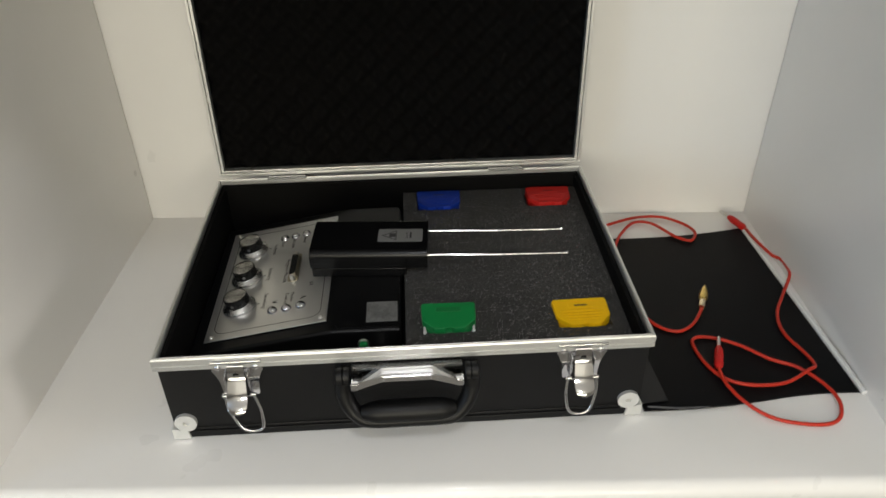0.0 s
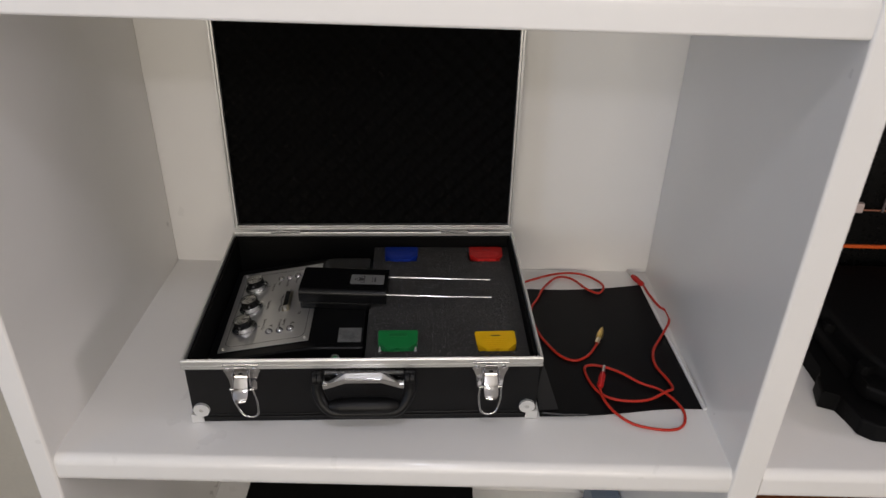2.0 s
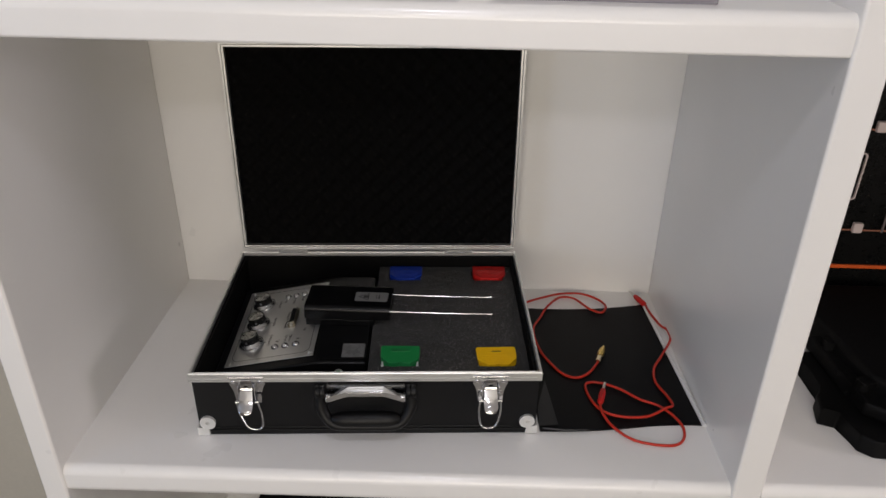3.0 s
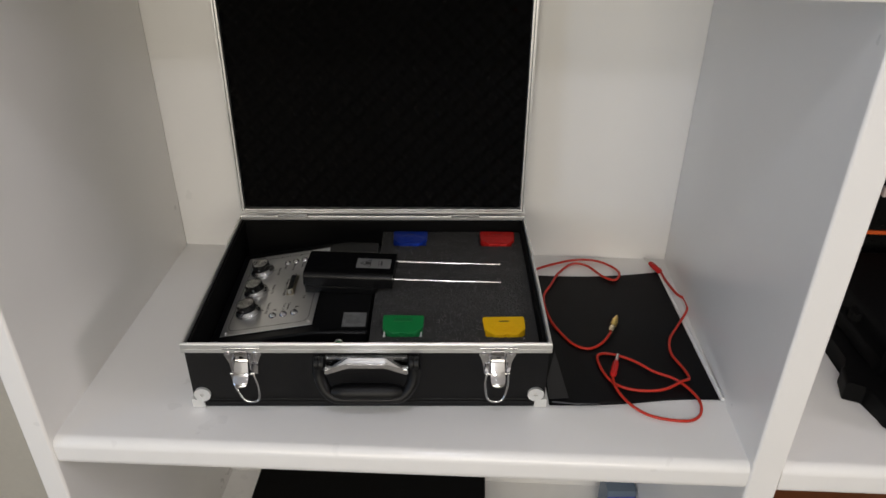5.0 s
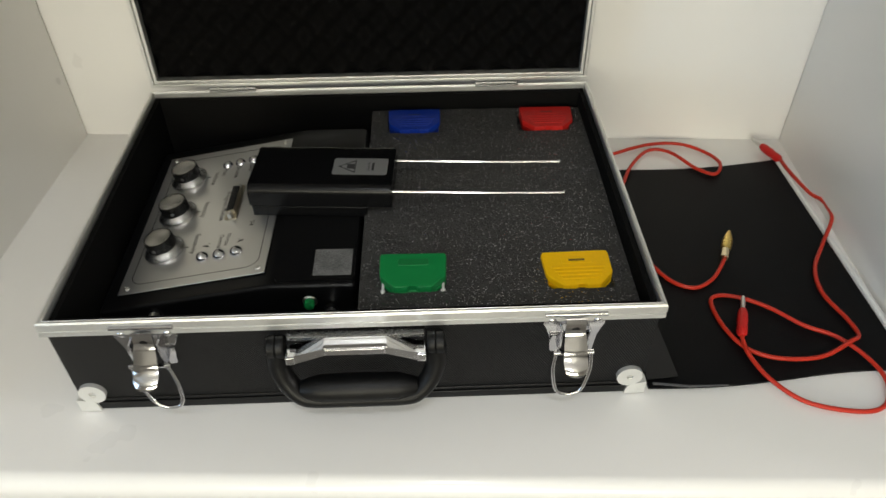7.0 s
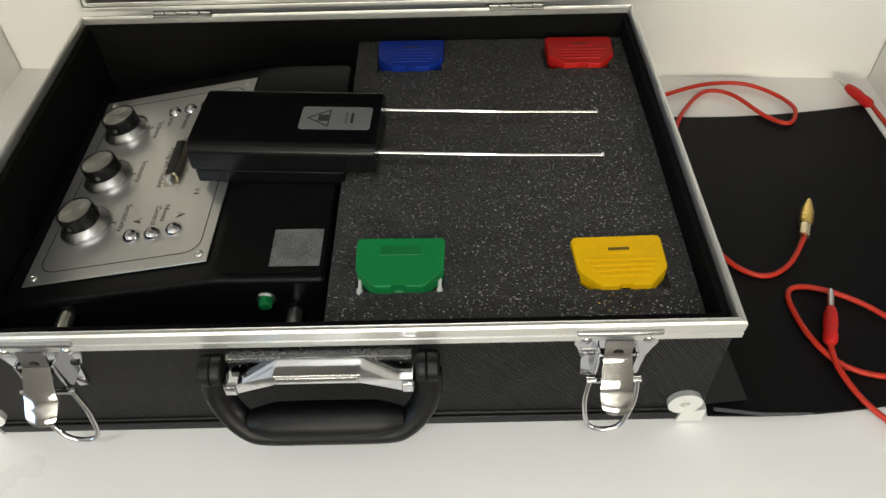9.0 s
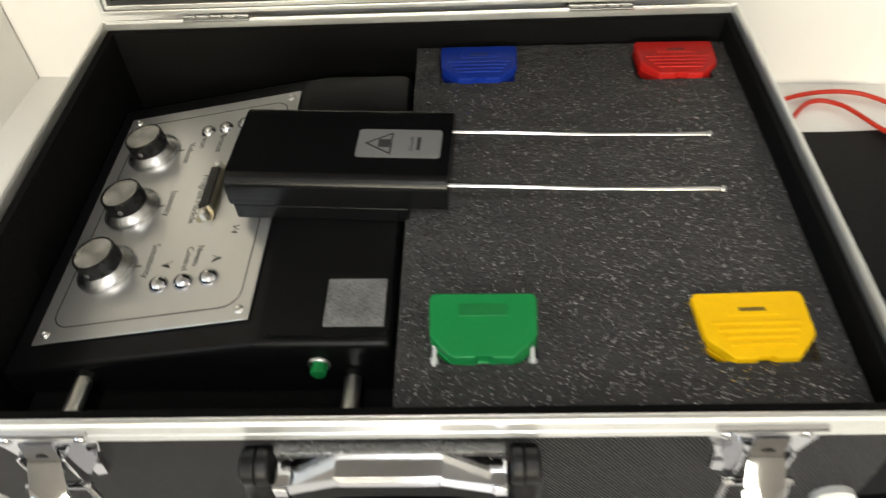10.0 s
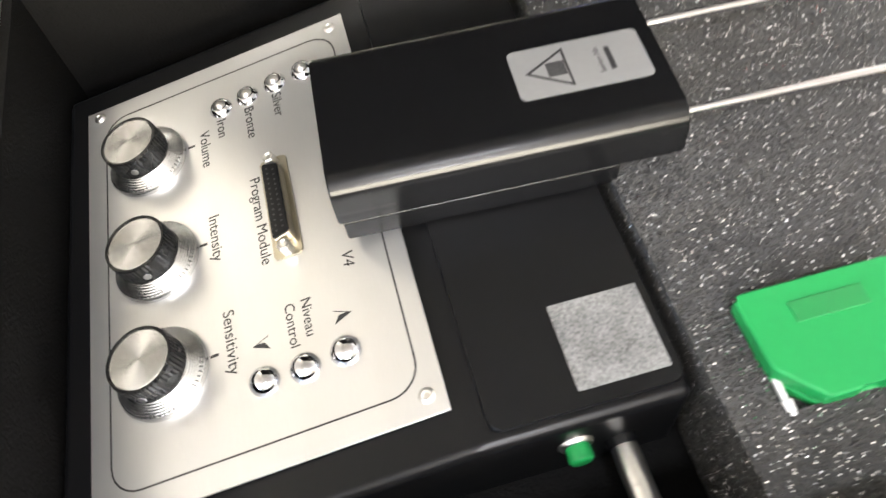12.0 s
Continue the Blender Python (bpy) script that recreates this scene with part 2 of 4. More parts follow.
def structure(name, bm, mat, label, smooth=True):
    finish(bm, smooth)
    me = bpy.data.meshes.new(name)
    bm.to_mesh(me)
    bm.free()
    me.materials.append(mat)
    if smooth:
        shade(me)
    return tagged(new(name, me), label, kind="structure")


def box(bm, x0, x1, y0, y1, z0, z1, r=0.0, seg=2, m=None):
    made = bmesh.ops.create_cube(bm, size=1.0)["verts"]
    for v in made:
        v.co = Vector((x0 + (v.co.x + 0.5) * (x1 - x0), y0 + (v.co.y + 0.5) * (y1 - y0), z0 + (v.co.z + 0.5) * (z1 - z0)))
    if m is not None:
        for v in made:
            v.co = m @ v.co
    if r > 0:
        edges = list({e for v in made for e in v.link_edges})
        bmesh.ops.bevel(bm, geom=edges, offset=r, segments=seg, profile=0.5, affect="EDGES")
    return bm


def prism(bm, poly, z0, z1, r=0.0, seg=2, m=None, tops_only=False):
    """A polygon in x, y drawn up from z0 to z1."""
    low = [bm.verts.new((x, y, z0)) for x, y in poly]
    high = [bm.verts.new((x, y, z1)) for x, y in poly]
    n = len(poly)
    bm.faces.new(low[::-1])
    top = bm.faces.new(high)
    for i in range(n):
        bm.faces.new((low[i], low[(i + 1) % n], high[(i + 1) % n], high[i]))
    if m is not None:
        for v in low + high:
            v.co = m @ v.co
    if r > 0:
        edges = list(top.edges) if tops_only else list({e for v in low + high for e in v.link_edges})
        bmesh.ops.bevel(bm, geom=edges, offset=r, segments=seg, profile=0.5, affect="EDGES")
    return bm


def lathe(bm, rings, m=None, n=28):
    """Rings of (radius, height) about z, closed with caps."""
    rows = []
    for r, h in rings:
        rows.append([bm.verts.new((r * math.cos(2 * math.pi * i / n), r * math.sin(2 * math.pi * i / n), h)) for i in range(n)])
    for a, b in zip(rows, rows[1:]):
        for i in range(n):
            bm.faces.new((a[i], a[(i + 1) % n], b[(i + 1) % n], b[i]))
    bm.faces.new(rows[0][::-1])
    bm.faces.new(rows[-1])
    if m is not None:
        for row in rows:
            for v in row:
                v.co = m @ v.co
    return bm


def towards(p, q):
    """A space at p whose z points to q."""
    return Matrix.Translation(p) @ (Vector(q) - Vector(p)).to_track_quat("Z", "Y").to_matrix().to_4x4()


def rod(bm, p, q, r, n=16, r2=None):
    h = (Vector(q) - Vector(p)).length
    r2 = r if r2 is None else r2
    c = min(r, r2) * 0.15
    return lathe(bm, [(r - c, 0), (r, c), (r2, h - c), (r2 - c, h)], towards(p, q), n)


def spline(points, steps=8, closed=False):
    pts = [Vector(p) for p in points]
    out = []
    n = len(pts)
    last = n if closed else n - 1
    for i in range(last):
        if closed:
            a, b, c, d = (pts[(i + k) % n] for k in (-1, 0, 1, 2))
        else:
            a, b, c, d = pts[max(i - 1, 0)], pts[i], pts[i + 1], pts[min(i + 2, n - 1)]
        for s in range(steps):
            t = s / steps
            out.append(0.5 * (2 * b + (c - a) * t + (2 * a - 5 * b + 4 * c - d) * t * t + (3 * b - a - 3 * c + d) * t ** 3))
    if not closed:
        out.append(pts[-1])
    return out


def sweep(bm, pts, r, n=10, closed=False, flat=1.0):
    """A round wire along points."""
    rows = []
    count = len(pts)
    up = Vector((0, 0, 1))
    for i, p in enumerate(pts):
        a = pts[(i - 1) % count] if closed or i > 0 else p
        b = pts[(i + 1) % count] if closed or i < count - 1 else p
        t = (b - a).normalized()
        side = t.cross(up)
        side = side.normalized() if side.length > 0.05 else t.cross(Vector((0, 1, 0))).normalized()
        top = side.cross(t).normalized()
        rows.append([bm.verts.new(p + side * r * math.cos(2 * math.pi * k / n) + top * r * flat * math.sin(2 * math.pi * k / n)) for k in range(n)])
    pairs = list(zip(rows, rows[1:])) + ([(rows[-1], rows[0])] if closed else [])
    for a, b in pairs:
        for k in range(n):
            bm.faces.new((a[k], a[(k + 1) % n], b[(k + 1) % n], b[k]))
    if not closed:
        bm.faces.new(rows[0][::-1])
        bm.faces.new(rows[-1])
    return bm


def round_rect(x0, x1, y0, y1, r, n=5):
    out = []
    for cx, cy, a in ((x1 - r, y1 - r, 0), (x0 + r, y1 - r, 90), (x0 + r, y0 + r, 180), (x1 - r, y0 + r, 270)):
        for i in range(n + 1):
            b = radians(a + 90 * i / n)
            out.append((cx + r * math.cos(b), cy + r * math.sin(b)))
    return out


def ring(bm, outer, inner, z0, z1, m=None):
    """A flat band between two outlines with the same number of corners."""
    n = len(outer)
    rows = [[bm.verts.new((x, y, z)) for x, y in poly] for poly, z in ((outer, z0), (outer, z1), (inner, z1), (inner, z0))]
    for a, b in zip(rows, rows[1:] + rows[:1]):
        for i in range(n):
            bm.faces.new((a[i], a[(i + 1) % n], b[(i + 1) % n], b[i]))
    if m is not None:
        for row in rows:
            for v in row:
                v.co = m @ v.co
    return bm


def lettering(name, text, size, m, mat, parent, shear=0.0):
    """Writing in the built-in font, as a mesh, on the plane m."""
    cu = bpy.data.curves.new(name, "FONT")
    cu.body, cu.size, cu.extrude, cu.shear = text, size, 0.00006, shear
    tmp = new(name, cu)
    bpy.context.view_layer.update()
    me = bpy.data.meshes.new_from_object(tmp.evaluated_get(bpy.context.evaluated_depsgraph_get()))
    bpy.data.objects.remove(tmp)
    bpy.data.curves.remove(cu)
    base = BASE[parent]
    me.transform(Matrix.Translation(-base) @ m)
    me.materials.clear()
    me.materials.append(mat)
    ob = new(name, me)
    ob.parent = parent
    BASE[ob] = base
    return ob


def B():
    return bmesh.new()


# ---------------------------------------------------------------- the shelf unit
BACK = 0.976
TOP1, TOP0, TOP2 = 0.6125, 0.0, -0.61


def front(x):
    """The line of the shelf fronts."""
    return 0.470 + (x + 0.392) / 0.905 * 0.008


def left_wall(y):
    return -0.387 - (BACK - y) / 0.500 * 0.005


def right_wall(y):
    return 0.502 + (BACK - y) / 0.493 * 0.011


def upright(name, plan, label):
    bm = prism(B(), plan, -0.93, 1.75, 0.004, 3)
    return structure(name, bm, WHITE, label)


upright("wall_east", [(0.513, 0.478), (0.554, 0.480), (0.554, BACK), (0.502, BACK)], "white lacquered upright panel of the shelf unit")
upright("wall_west", [(-0.392, 0.469), (-0.387, BACK), (-0.426, BACK), (-0.424, 0.468)], "white lacquered upright panel of the shelf unit")
upright("wall_far_east", [(1.46, 0.50), (1.50, 0.50), (1.50, BACK), (1.46, BACK)], "white lacquered end panel of the shelf unit")
structure("wall_north", box(B(), -2.7, 2.9, BACK, 1.02, -0.93, 1.80), WHITE, "white lacquered back of the shelf unit")


def shelf(name, xl, xr, top, thick, label, drop=0.0, under=0.011):
    """A board with a rounded nose between two uprights."""
    r = 0.014
    prof = [(BACK, 0.0)]
    for i in range(9):
        a = radians(90 * i / 8)
        prof.append((r - r * math.sin(a), -(r - r * math.cos(a))))
    for i in range(9):
        a = radians(90 * i / 8)
        prof.append((under - under * math.cos(a), -thick + under - under * math.sin(a)))
    prof.append((BACK, -thick))
    bm = B()
    cols = []
    n = 12
    for k in range(n + 1):
        s = k / n
        x_mid = xl(0.5) * (1 - s) + xr(0.5) * s
        col = []
        for off, dz in prof:
            y = BACK if off == BACK else front(x_mid) + 0.003 + off
            col.append(bm.verts.new((xl(y) * (1 - s) + xr(y) * s, y, top - drop * s + dz)))
        cols.append(col)
    for a, b in zip(cols, cols[1:]):
        for i in range(len(prof)):
            j = (i + 1) % len(prof)
            bm.faces.new((a[i], b[i], b[j], a[j]))
    bm.faces.new(cols[0])
    bm.faces.new(cols[-1][::-1])
    return structure(name, bm, WHITE, label)


shelf("shelf_1", left_wall, right_wall, TOP0, 0.047, "white glossy shelf board with a rounded front edge", 0.0, 0.016)
shelf("shelf_2", left_wall, right_wall, TOP1 + 0.008, 0.042, "white glossy shelf board with a rounded front edge", 0.006, 0.004)
shelf("shelf_3", left_wall, right_wall, TOP2, 0.036, "white glossy shelf board with a rounded front edge")
shelf("shelf_4", lambda y: 0.554, lambda y: 1.46, TOP0, 0.047, "white glossy shelf board with a rounded front edge")
shelf("shelf_5", lambda y: 0.554, lambda y: 1.46, TOP1, 0.042, "white glossy shelf board with a rounded front edge")
shelf("shelf_6", lambda y: 0.554, lambda y: 1.46, TOP2, 0.036, "white glossy shelf board with a rounded front edge")
structure("trim", box(B(), -1.6, -0.426, 0.62, 0.66, -0.93, 1.78, 0.002), BEIGE, "beige panel beside the shelf unit")

# the room that closes the place
structure("floor", box(B(), -2.7, 2.9, -3.2, 1.02, -0.98, -0.93), FLOORTILE, "grey tiled shop floor")
structure("ceiling", box(B(), -2.7, 2.9, -3.2, 1.02, 1.80, 1.85), WHITE, "white ceiling")
structure("wall_south", box(B(), -2.7, 2.9, -3.25, -3.2, -0.93, 1.80), WALLPAINT, "pale painted wall")
structure("wall_left_side", box(B(), -2.75, -2.7, -3.2, 1.02, -0.93, 1.80), WALLPAINT, "pale painted wall")
structure("wall_right_side", box(B(), 2.9, 2.95, -3.2, 1.02, -0.93, 1.80), WALLPAINT, "pale painted wall")

# ---------------------------------------------------------------- the open case
CASE = pose(-0.2275, 0.5442, 0.0, 0, 0, 3.4)
INSIDE = pose(-0.2291, 0.5537, -0.010, 0, 0, 3.0)
W, D, RIM = 0.488, 0.349, 0.112


def case_corner(bm, side):
    """A zinc corner: a lobed plate on the front, wrapped round the edge and underneath."""
    s = 1 if side == 0 else -1
    u0 = 0.0015 if side == 0 else W - 0.0015
    # lobe on the front face: disc with a hole, and a small square foot
    outer, inner = [], []
    for i in range(24):
        a = 2 * math.pi * i / 24
        outer.append((u0 + s * (0.0145 + 0.0112 * math.cos(a)), 0.0235 + 0.0112 * math.sin(a)))
        inner.append((u0 + s * (0.0145 + 0.0030 * math.cos(a)), 0.0235 + 0.0030 * math.sin(a)))
    up = Matrix(((1, 0, 0, 0), (0, 0, 1, 0.0035), (0, 1, 0, 0), (0, 0, 0, 1)))
    ring(bm, outer, inner, -0.0034, 0.0010, up)
    foot = [(u0 - s * 0.001, 0.0015), (u0 + s * 0.0165, 0.0015), (u0 + s * 0.0150, 0.0115), (u0 + s * 0.006, 0.0150), (u0 - s * 0.001, 0.0165)]
    prism(bm, foot, -0.0033, 0.0014, 0.0, m=up)
    box(bm, min(u0 - s * 0.0012, u0 + s * 0.001), max(u0 - s * 0.0012, u0 + s * 0.001), 0.002, 0.022, 0.0015, 0.0165, 0.0005)
    return bm


def build_latch(parent, u, lean):
    """A toggle latch on the front of the base, swung open."""
    up = Matrix(((1, 0, 0, u), (0, 0, -1, 0.004), (0, 1, 0, 0), (0, 0, 0, 1)))
    plate = [(-0.0245, 0.1065), (0.0245, 0.1065), (0.0245, 0.092), (0.0215, 0.089), (0.0185, 0.080), (0.0180, 0.061), (0.0110, 0.059),
             (0.0100, 0.080), (-0.0100, 0.080), (-0.0110, 0.059), (-0.0180, 0.061), (-0.0185, 0.080), (-0.0215, 0.089), (-0.0245, 0.092)]
    bm = prism(B(), plate, 0.0, 0.0032, 0.0007, 2, up)
    box(bm, u - 0.0245, u + 0.0245, -0.0022, 0.003, 0.1050, 0.1072, 0.0007)
    for s in (-1, 1):
        box(bm, min(u + s * 0.0100, u + s * 0.0118), max(u + s * 0.0100, u + s * 0.0118), -0.008, 0.002, 0.066, 0.094, 0.0006)
    latch = part("latch", bm, CHROME, parent, "chromed toggle latch, open")
    for s in (-1, 1):
        m = towards((u + s * 0.0180, 0.001, 0.0975), (u + s * 0.0180, -0.005, 0.0975))
        part("rivet", lathe(B(), [(0.0034, 0), (0.0034, 0.0010), (0.0024, 0.0019), (0.0008, 0.0023)], m, 16), CHROME, latch)
    # lever: a bent, slightly bowed tongue that leans out
    bm = B()
    line = [(0.0080, 0.1030, -0.0045, 0.0), (0.0080, 0.0915, -0.0060, 0.0), (0.0086, 0.0880, -0.0090, 0.0004), (0.0092, 0.0795, -0.0150, 0.0006), (0.0092, 0.0777, -0.0170, 0.0008),
            (0.0097, 0.0745, -0.0178, 0.0014), (0.0097, 0.0712, -0.0215, 0.0020), (0.0093, 0.0682, -0.0248, 0.0020), (0.0080, 0.0655, -0.0272, 0.0016), (0.0057, 0.0635, -0.0286, 0.0008), (0.0025, 0.0625, -0.0290, 0.0)]
    across = (-1.0, -0.5, 0.0, 0.5, 1.0)
    outer = [[bm.verts.new((u + w * a, v - bow * (1 - a * a), z)) for a in across] for w, z, v, bow in line]
    inner = [[bm.verts.new((u + w * a, v - bow * (1 - a * a) + 0.0018, z - 0.0006)) for a in across] for w, z, v, bow in line]
    for a, b in zip(outer, outer[1:]):
        for k in range(4):
            bm.faces.new((a[k], a[k + 1], b[k + 1], b[k]))
    for a, b in zip(inner, inner[1:]):
        for k in range(4):
            bm.faces.new((a[k + 1], a[k], b[k], b[k + 1]))
    for (a, b), (c, d) in zip(zip(outer, outer[1:]), zip(inner, inner[1:])):
        bm.faces.new((a[0], b[0], d[0], c[0]))
        bm.faces.new((b[4], a[4], c[4], d[4]))
    for a, c in ((outer[0], inner[0]), (outer[-1], inner[-1])):
        for k in range(4):
            bm.faces.new((a[k], a[k + 1], c[k + 1], c[k]))
    part("lever", bm, CHROME, latch)
    m = towards((u, -0.0042, 0.0925), (u, -0.0090, 0.0920))
    part("lock_hole", lathe(B(), [(0.0036, 0), (0.0036, 0.0012), (0.0030, 0.0016)], m, 16), GLOSSBLACK, latch)
    # wire loop hanging from the lever
    pts = [(-0.0140, -0.0095, 0.0705), (-0.0150, -0.0122, 0.061), (-0.0146, -0.0150, 0.051), (-0.0100, -0.0190, 0.0345), (0.0, -0.0200, 0.0305),
           (0.0100, -0.0190, 0.0345), (0.0146, -0.0150, 0.051), (0.0150, -0.0122, 0.061), (0.0140, -0.0095, 0.0705)]
    part("wire_loop", sweep(B(), spline([(u + a + lean * (0.070 - c), b, c) for a, b, c in pts], 5), 0.0016, 10), CHROME, latch)
    part("hinge_pin", rod(B(), (u - 0.0165, -0.0095, 0.0705), (u + 0.0165, -0.0095, 0.0705), 0.0020, 12), CHROME, latch)
    # rolled upper edge
    part("rolled_edge", rod(B(), (u - 0.0245, -0.0006, 0.1060), (u + 0.0245, -0.0006, 0.1060), 0.0022, 12), CHROME, latch)
    return latch


def build_handle(parent):
    """A swinging carrying handle hung from a chromed bracket."""
    u0, u1 = 0.1885, 0.2985
    uc = (u0 + u1) / 2
    bracket = part("handle_bracket", box(B(), u0 + 0.001, u1 - 0.001, -0.0060, 0.004, 0.0905, 0.0950, 0.0008), KNURL, parent, "chromed handle bracket with a knurled top")
    # arched brace with a raised band in the middle and square ends
    top = [(-0.0550, 0.0858), (-0.0470, 0.0858), (-0.0245, 0.0940), (0.0245, 0.0940), (0.0470, 0.0858), (0.0550, 0.0858)]
    low = [(0.0550, 0.0765), (0.0470, 0.0765), (0.0245, 0.0868), (-0.0245, 0.0868), (-0.0470, 0.0765), (-0.0550, 0.0765)]
    up = Matrix(((1, 0, 0, uc), (0, 0, -1, -0.0120), (0, 1, 0, 0), (0, 0, 0, 1)))
    part("brace", prism(B(), top + low, -0.0075, 0.0058, 0.0009, 2, up), CHROME, bracket)
    part("brace_band", box(B(), uc - 0.0235, uc + 0.0235, -0.0192, -0.0172, 0.0874, 0.0936, 0.0007), CHROME, bracket)
    for sgn in (-1, 1):
        a, b = sorted((uc + sgn * 0.0478, uc + sgn * 0.0546))
        part("brace_end", box(B(), a, b, -0.0192, -0.0172, 0.0770, 0.0852, 0.0007), CHROME, bracket)
    # pivot bosses
    for s in (-1, 1):
        c = uc + s * 0.0560
        m = towards((c, -0.0075, 0.0865), (c + s * 0.014, -0.0075, 0.0865))
        part("pivot_boss", lathe(B(), [(0.0085, 0), (0.0095, 0.0015), (0.0095, 0.0055), (0.0086, 0.0062), (0.0095, 0.0070), (0.0092, 0.0125), (0.0070, 0.0140)], m, 20), RUBBER, parent)
    # grip: two arms and a thicker bar
    pts = [(uc - 0.0625, -0.0080, 0.0820), (uc - 0.0625, -0.0110, 0.0680), (uc - 0.0575, -0.0155, 0.0530), (uc - 0.0475, -0.0200, 0.0420), (uc - 0.0360, -0.0215, 0.0385),
           (uc, -0.0215, 0.0380), (uc + 0.0360, -0.0215, 0.0385), (uc + 0.0475, -0.0200, 0.0420), (uc + 0.0575, -0.0155, 0.0530), (uc + 0.0625, -0.0110, 0.0680), (uc + 0.0625, -0.0080, 0.0820)]
    grip = part("carrying_handle", sweep(B(), spline(pts, 6), 0.0088, 14, flat=0.85), RUBBER, parent, "black moulded carrying handle, hanging down")
    m = towards((uc - 0.047, -0.0185, 0.0465), (uc + 0.047, -0.0185, 0.0465))
    part("grip_pad", lathe(B(), [(0.0070, 0), (0.0092, 0.006), (0.0116, 0.016), (0.0120, 0.047), (0.0116, 0.078), (0.0092, 0.088), (0.0070, 0.094)], m, 18), RUBBER, grip)
    return bracket


def rim_frame(bm, z0, z1, face):
    """Aluminium edging with two grooves; face is the outline grown outwards."""
    steps = [(0.0, z0), (0.0, z0 + 0.0045), (0.0011, z0 + 0.0050), (0.0011, z0 + 0.0058), (0.0, z0 + 0.0063), (0.0, z1 - 0.0016), (0.0010, z1), (0.0026, z1), (0.0029, z1 - 0.0008),
             (0.0033, z1 - 0.0008), (0.0038, z1 - 0.0002), (0.0046, z1 - 0.0012), (0.0046, z0)]
    loops = []
    for off, z in steps:
        o = off - face
        loops.append([bm.verts.new(p) for p in ((o, o, z), (W - o, o, z), (W - o, D - o, z), (o, D - o, z))])
    for a, b in zip(loops, loops[1:] + loops[:1]):
        for i in range(4):
            bm.faces.new((a[i], a[(i + 1) % 4], b[(i + 1) % 4], b[i]))
    return bm


def tray(bm, x0, x1, y0, y1, z0, z1, t):
    """An open box with walls of thickness t."""
    a = [(x0, y0), (x1, y0), (x1, y1), (x0, y1)]
    b = [(x0 + t, y0 + t), (x1 - t, y0 + t), (x1 - t, y1 - t), (x0 + t, y1 - t)]
    la, ha = [bm.verts.new((*p, z0)) for p in a], [bm.verts.new((*p, z1)) for p in a]
    hb, lb = [bm.verts.new((*p, z1)) for p in b], [bm.verts.new((*p, z0 + t)) for p in b]
    bm.faces.new(la[::-1])
    bm.faces.new(lb)
    for p, q in ((la, ha), (ha, hb), (hb, lb)):
        for i in range(4):
            bm.faces.new((p[i], p[(i + 1) % 4], q[(i + 1) % 4], q[i]))
    return bm


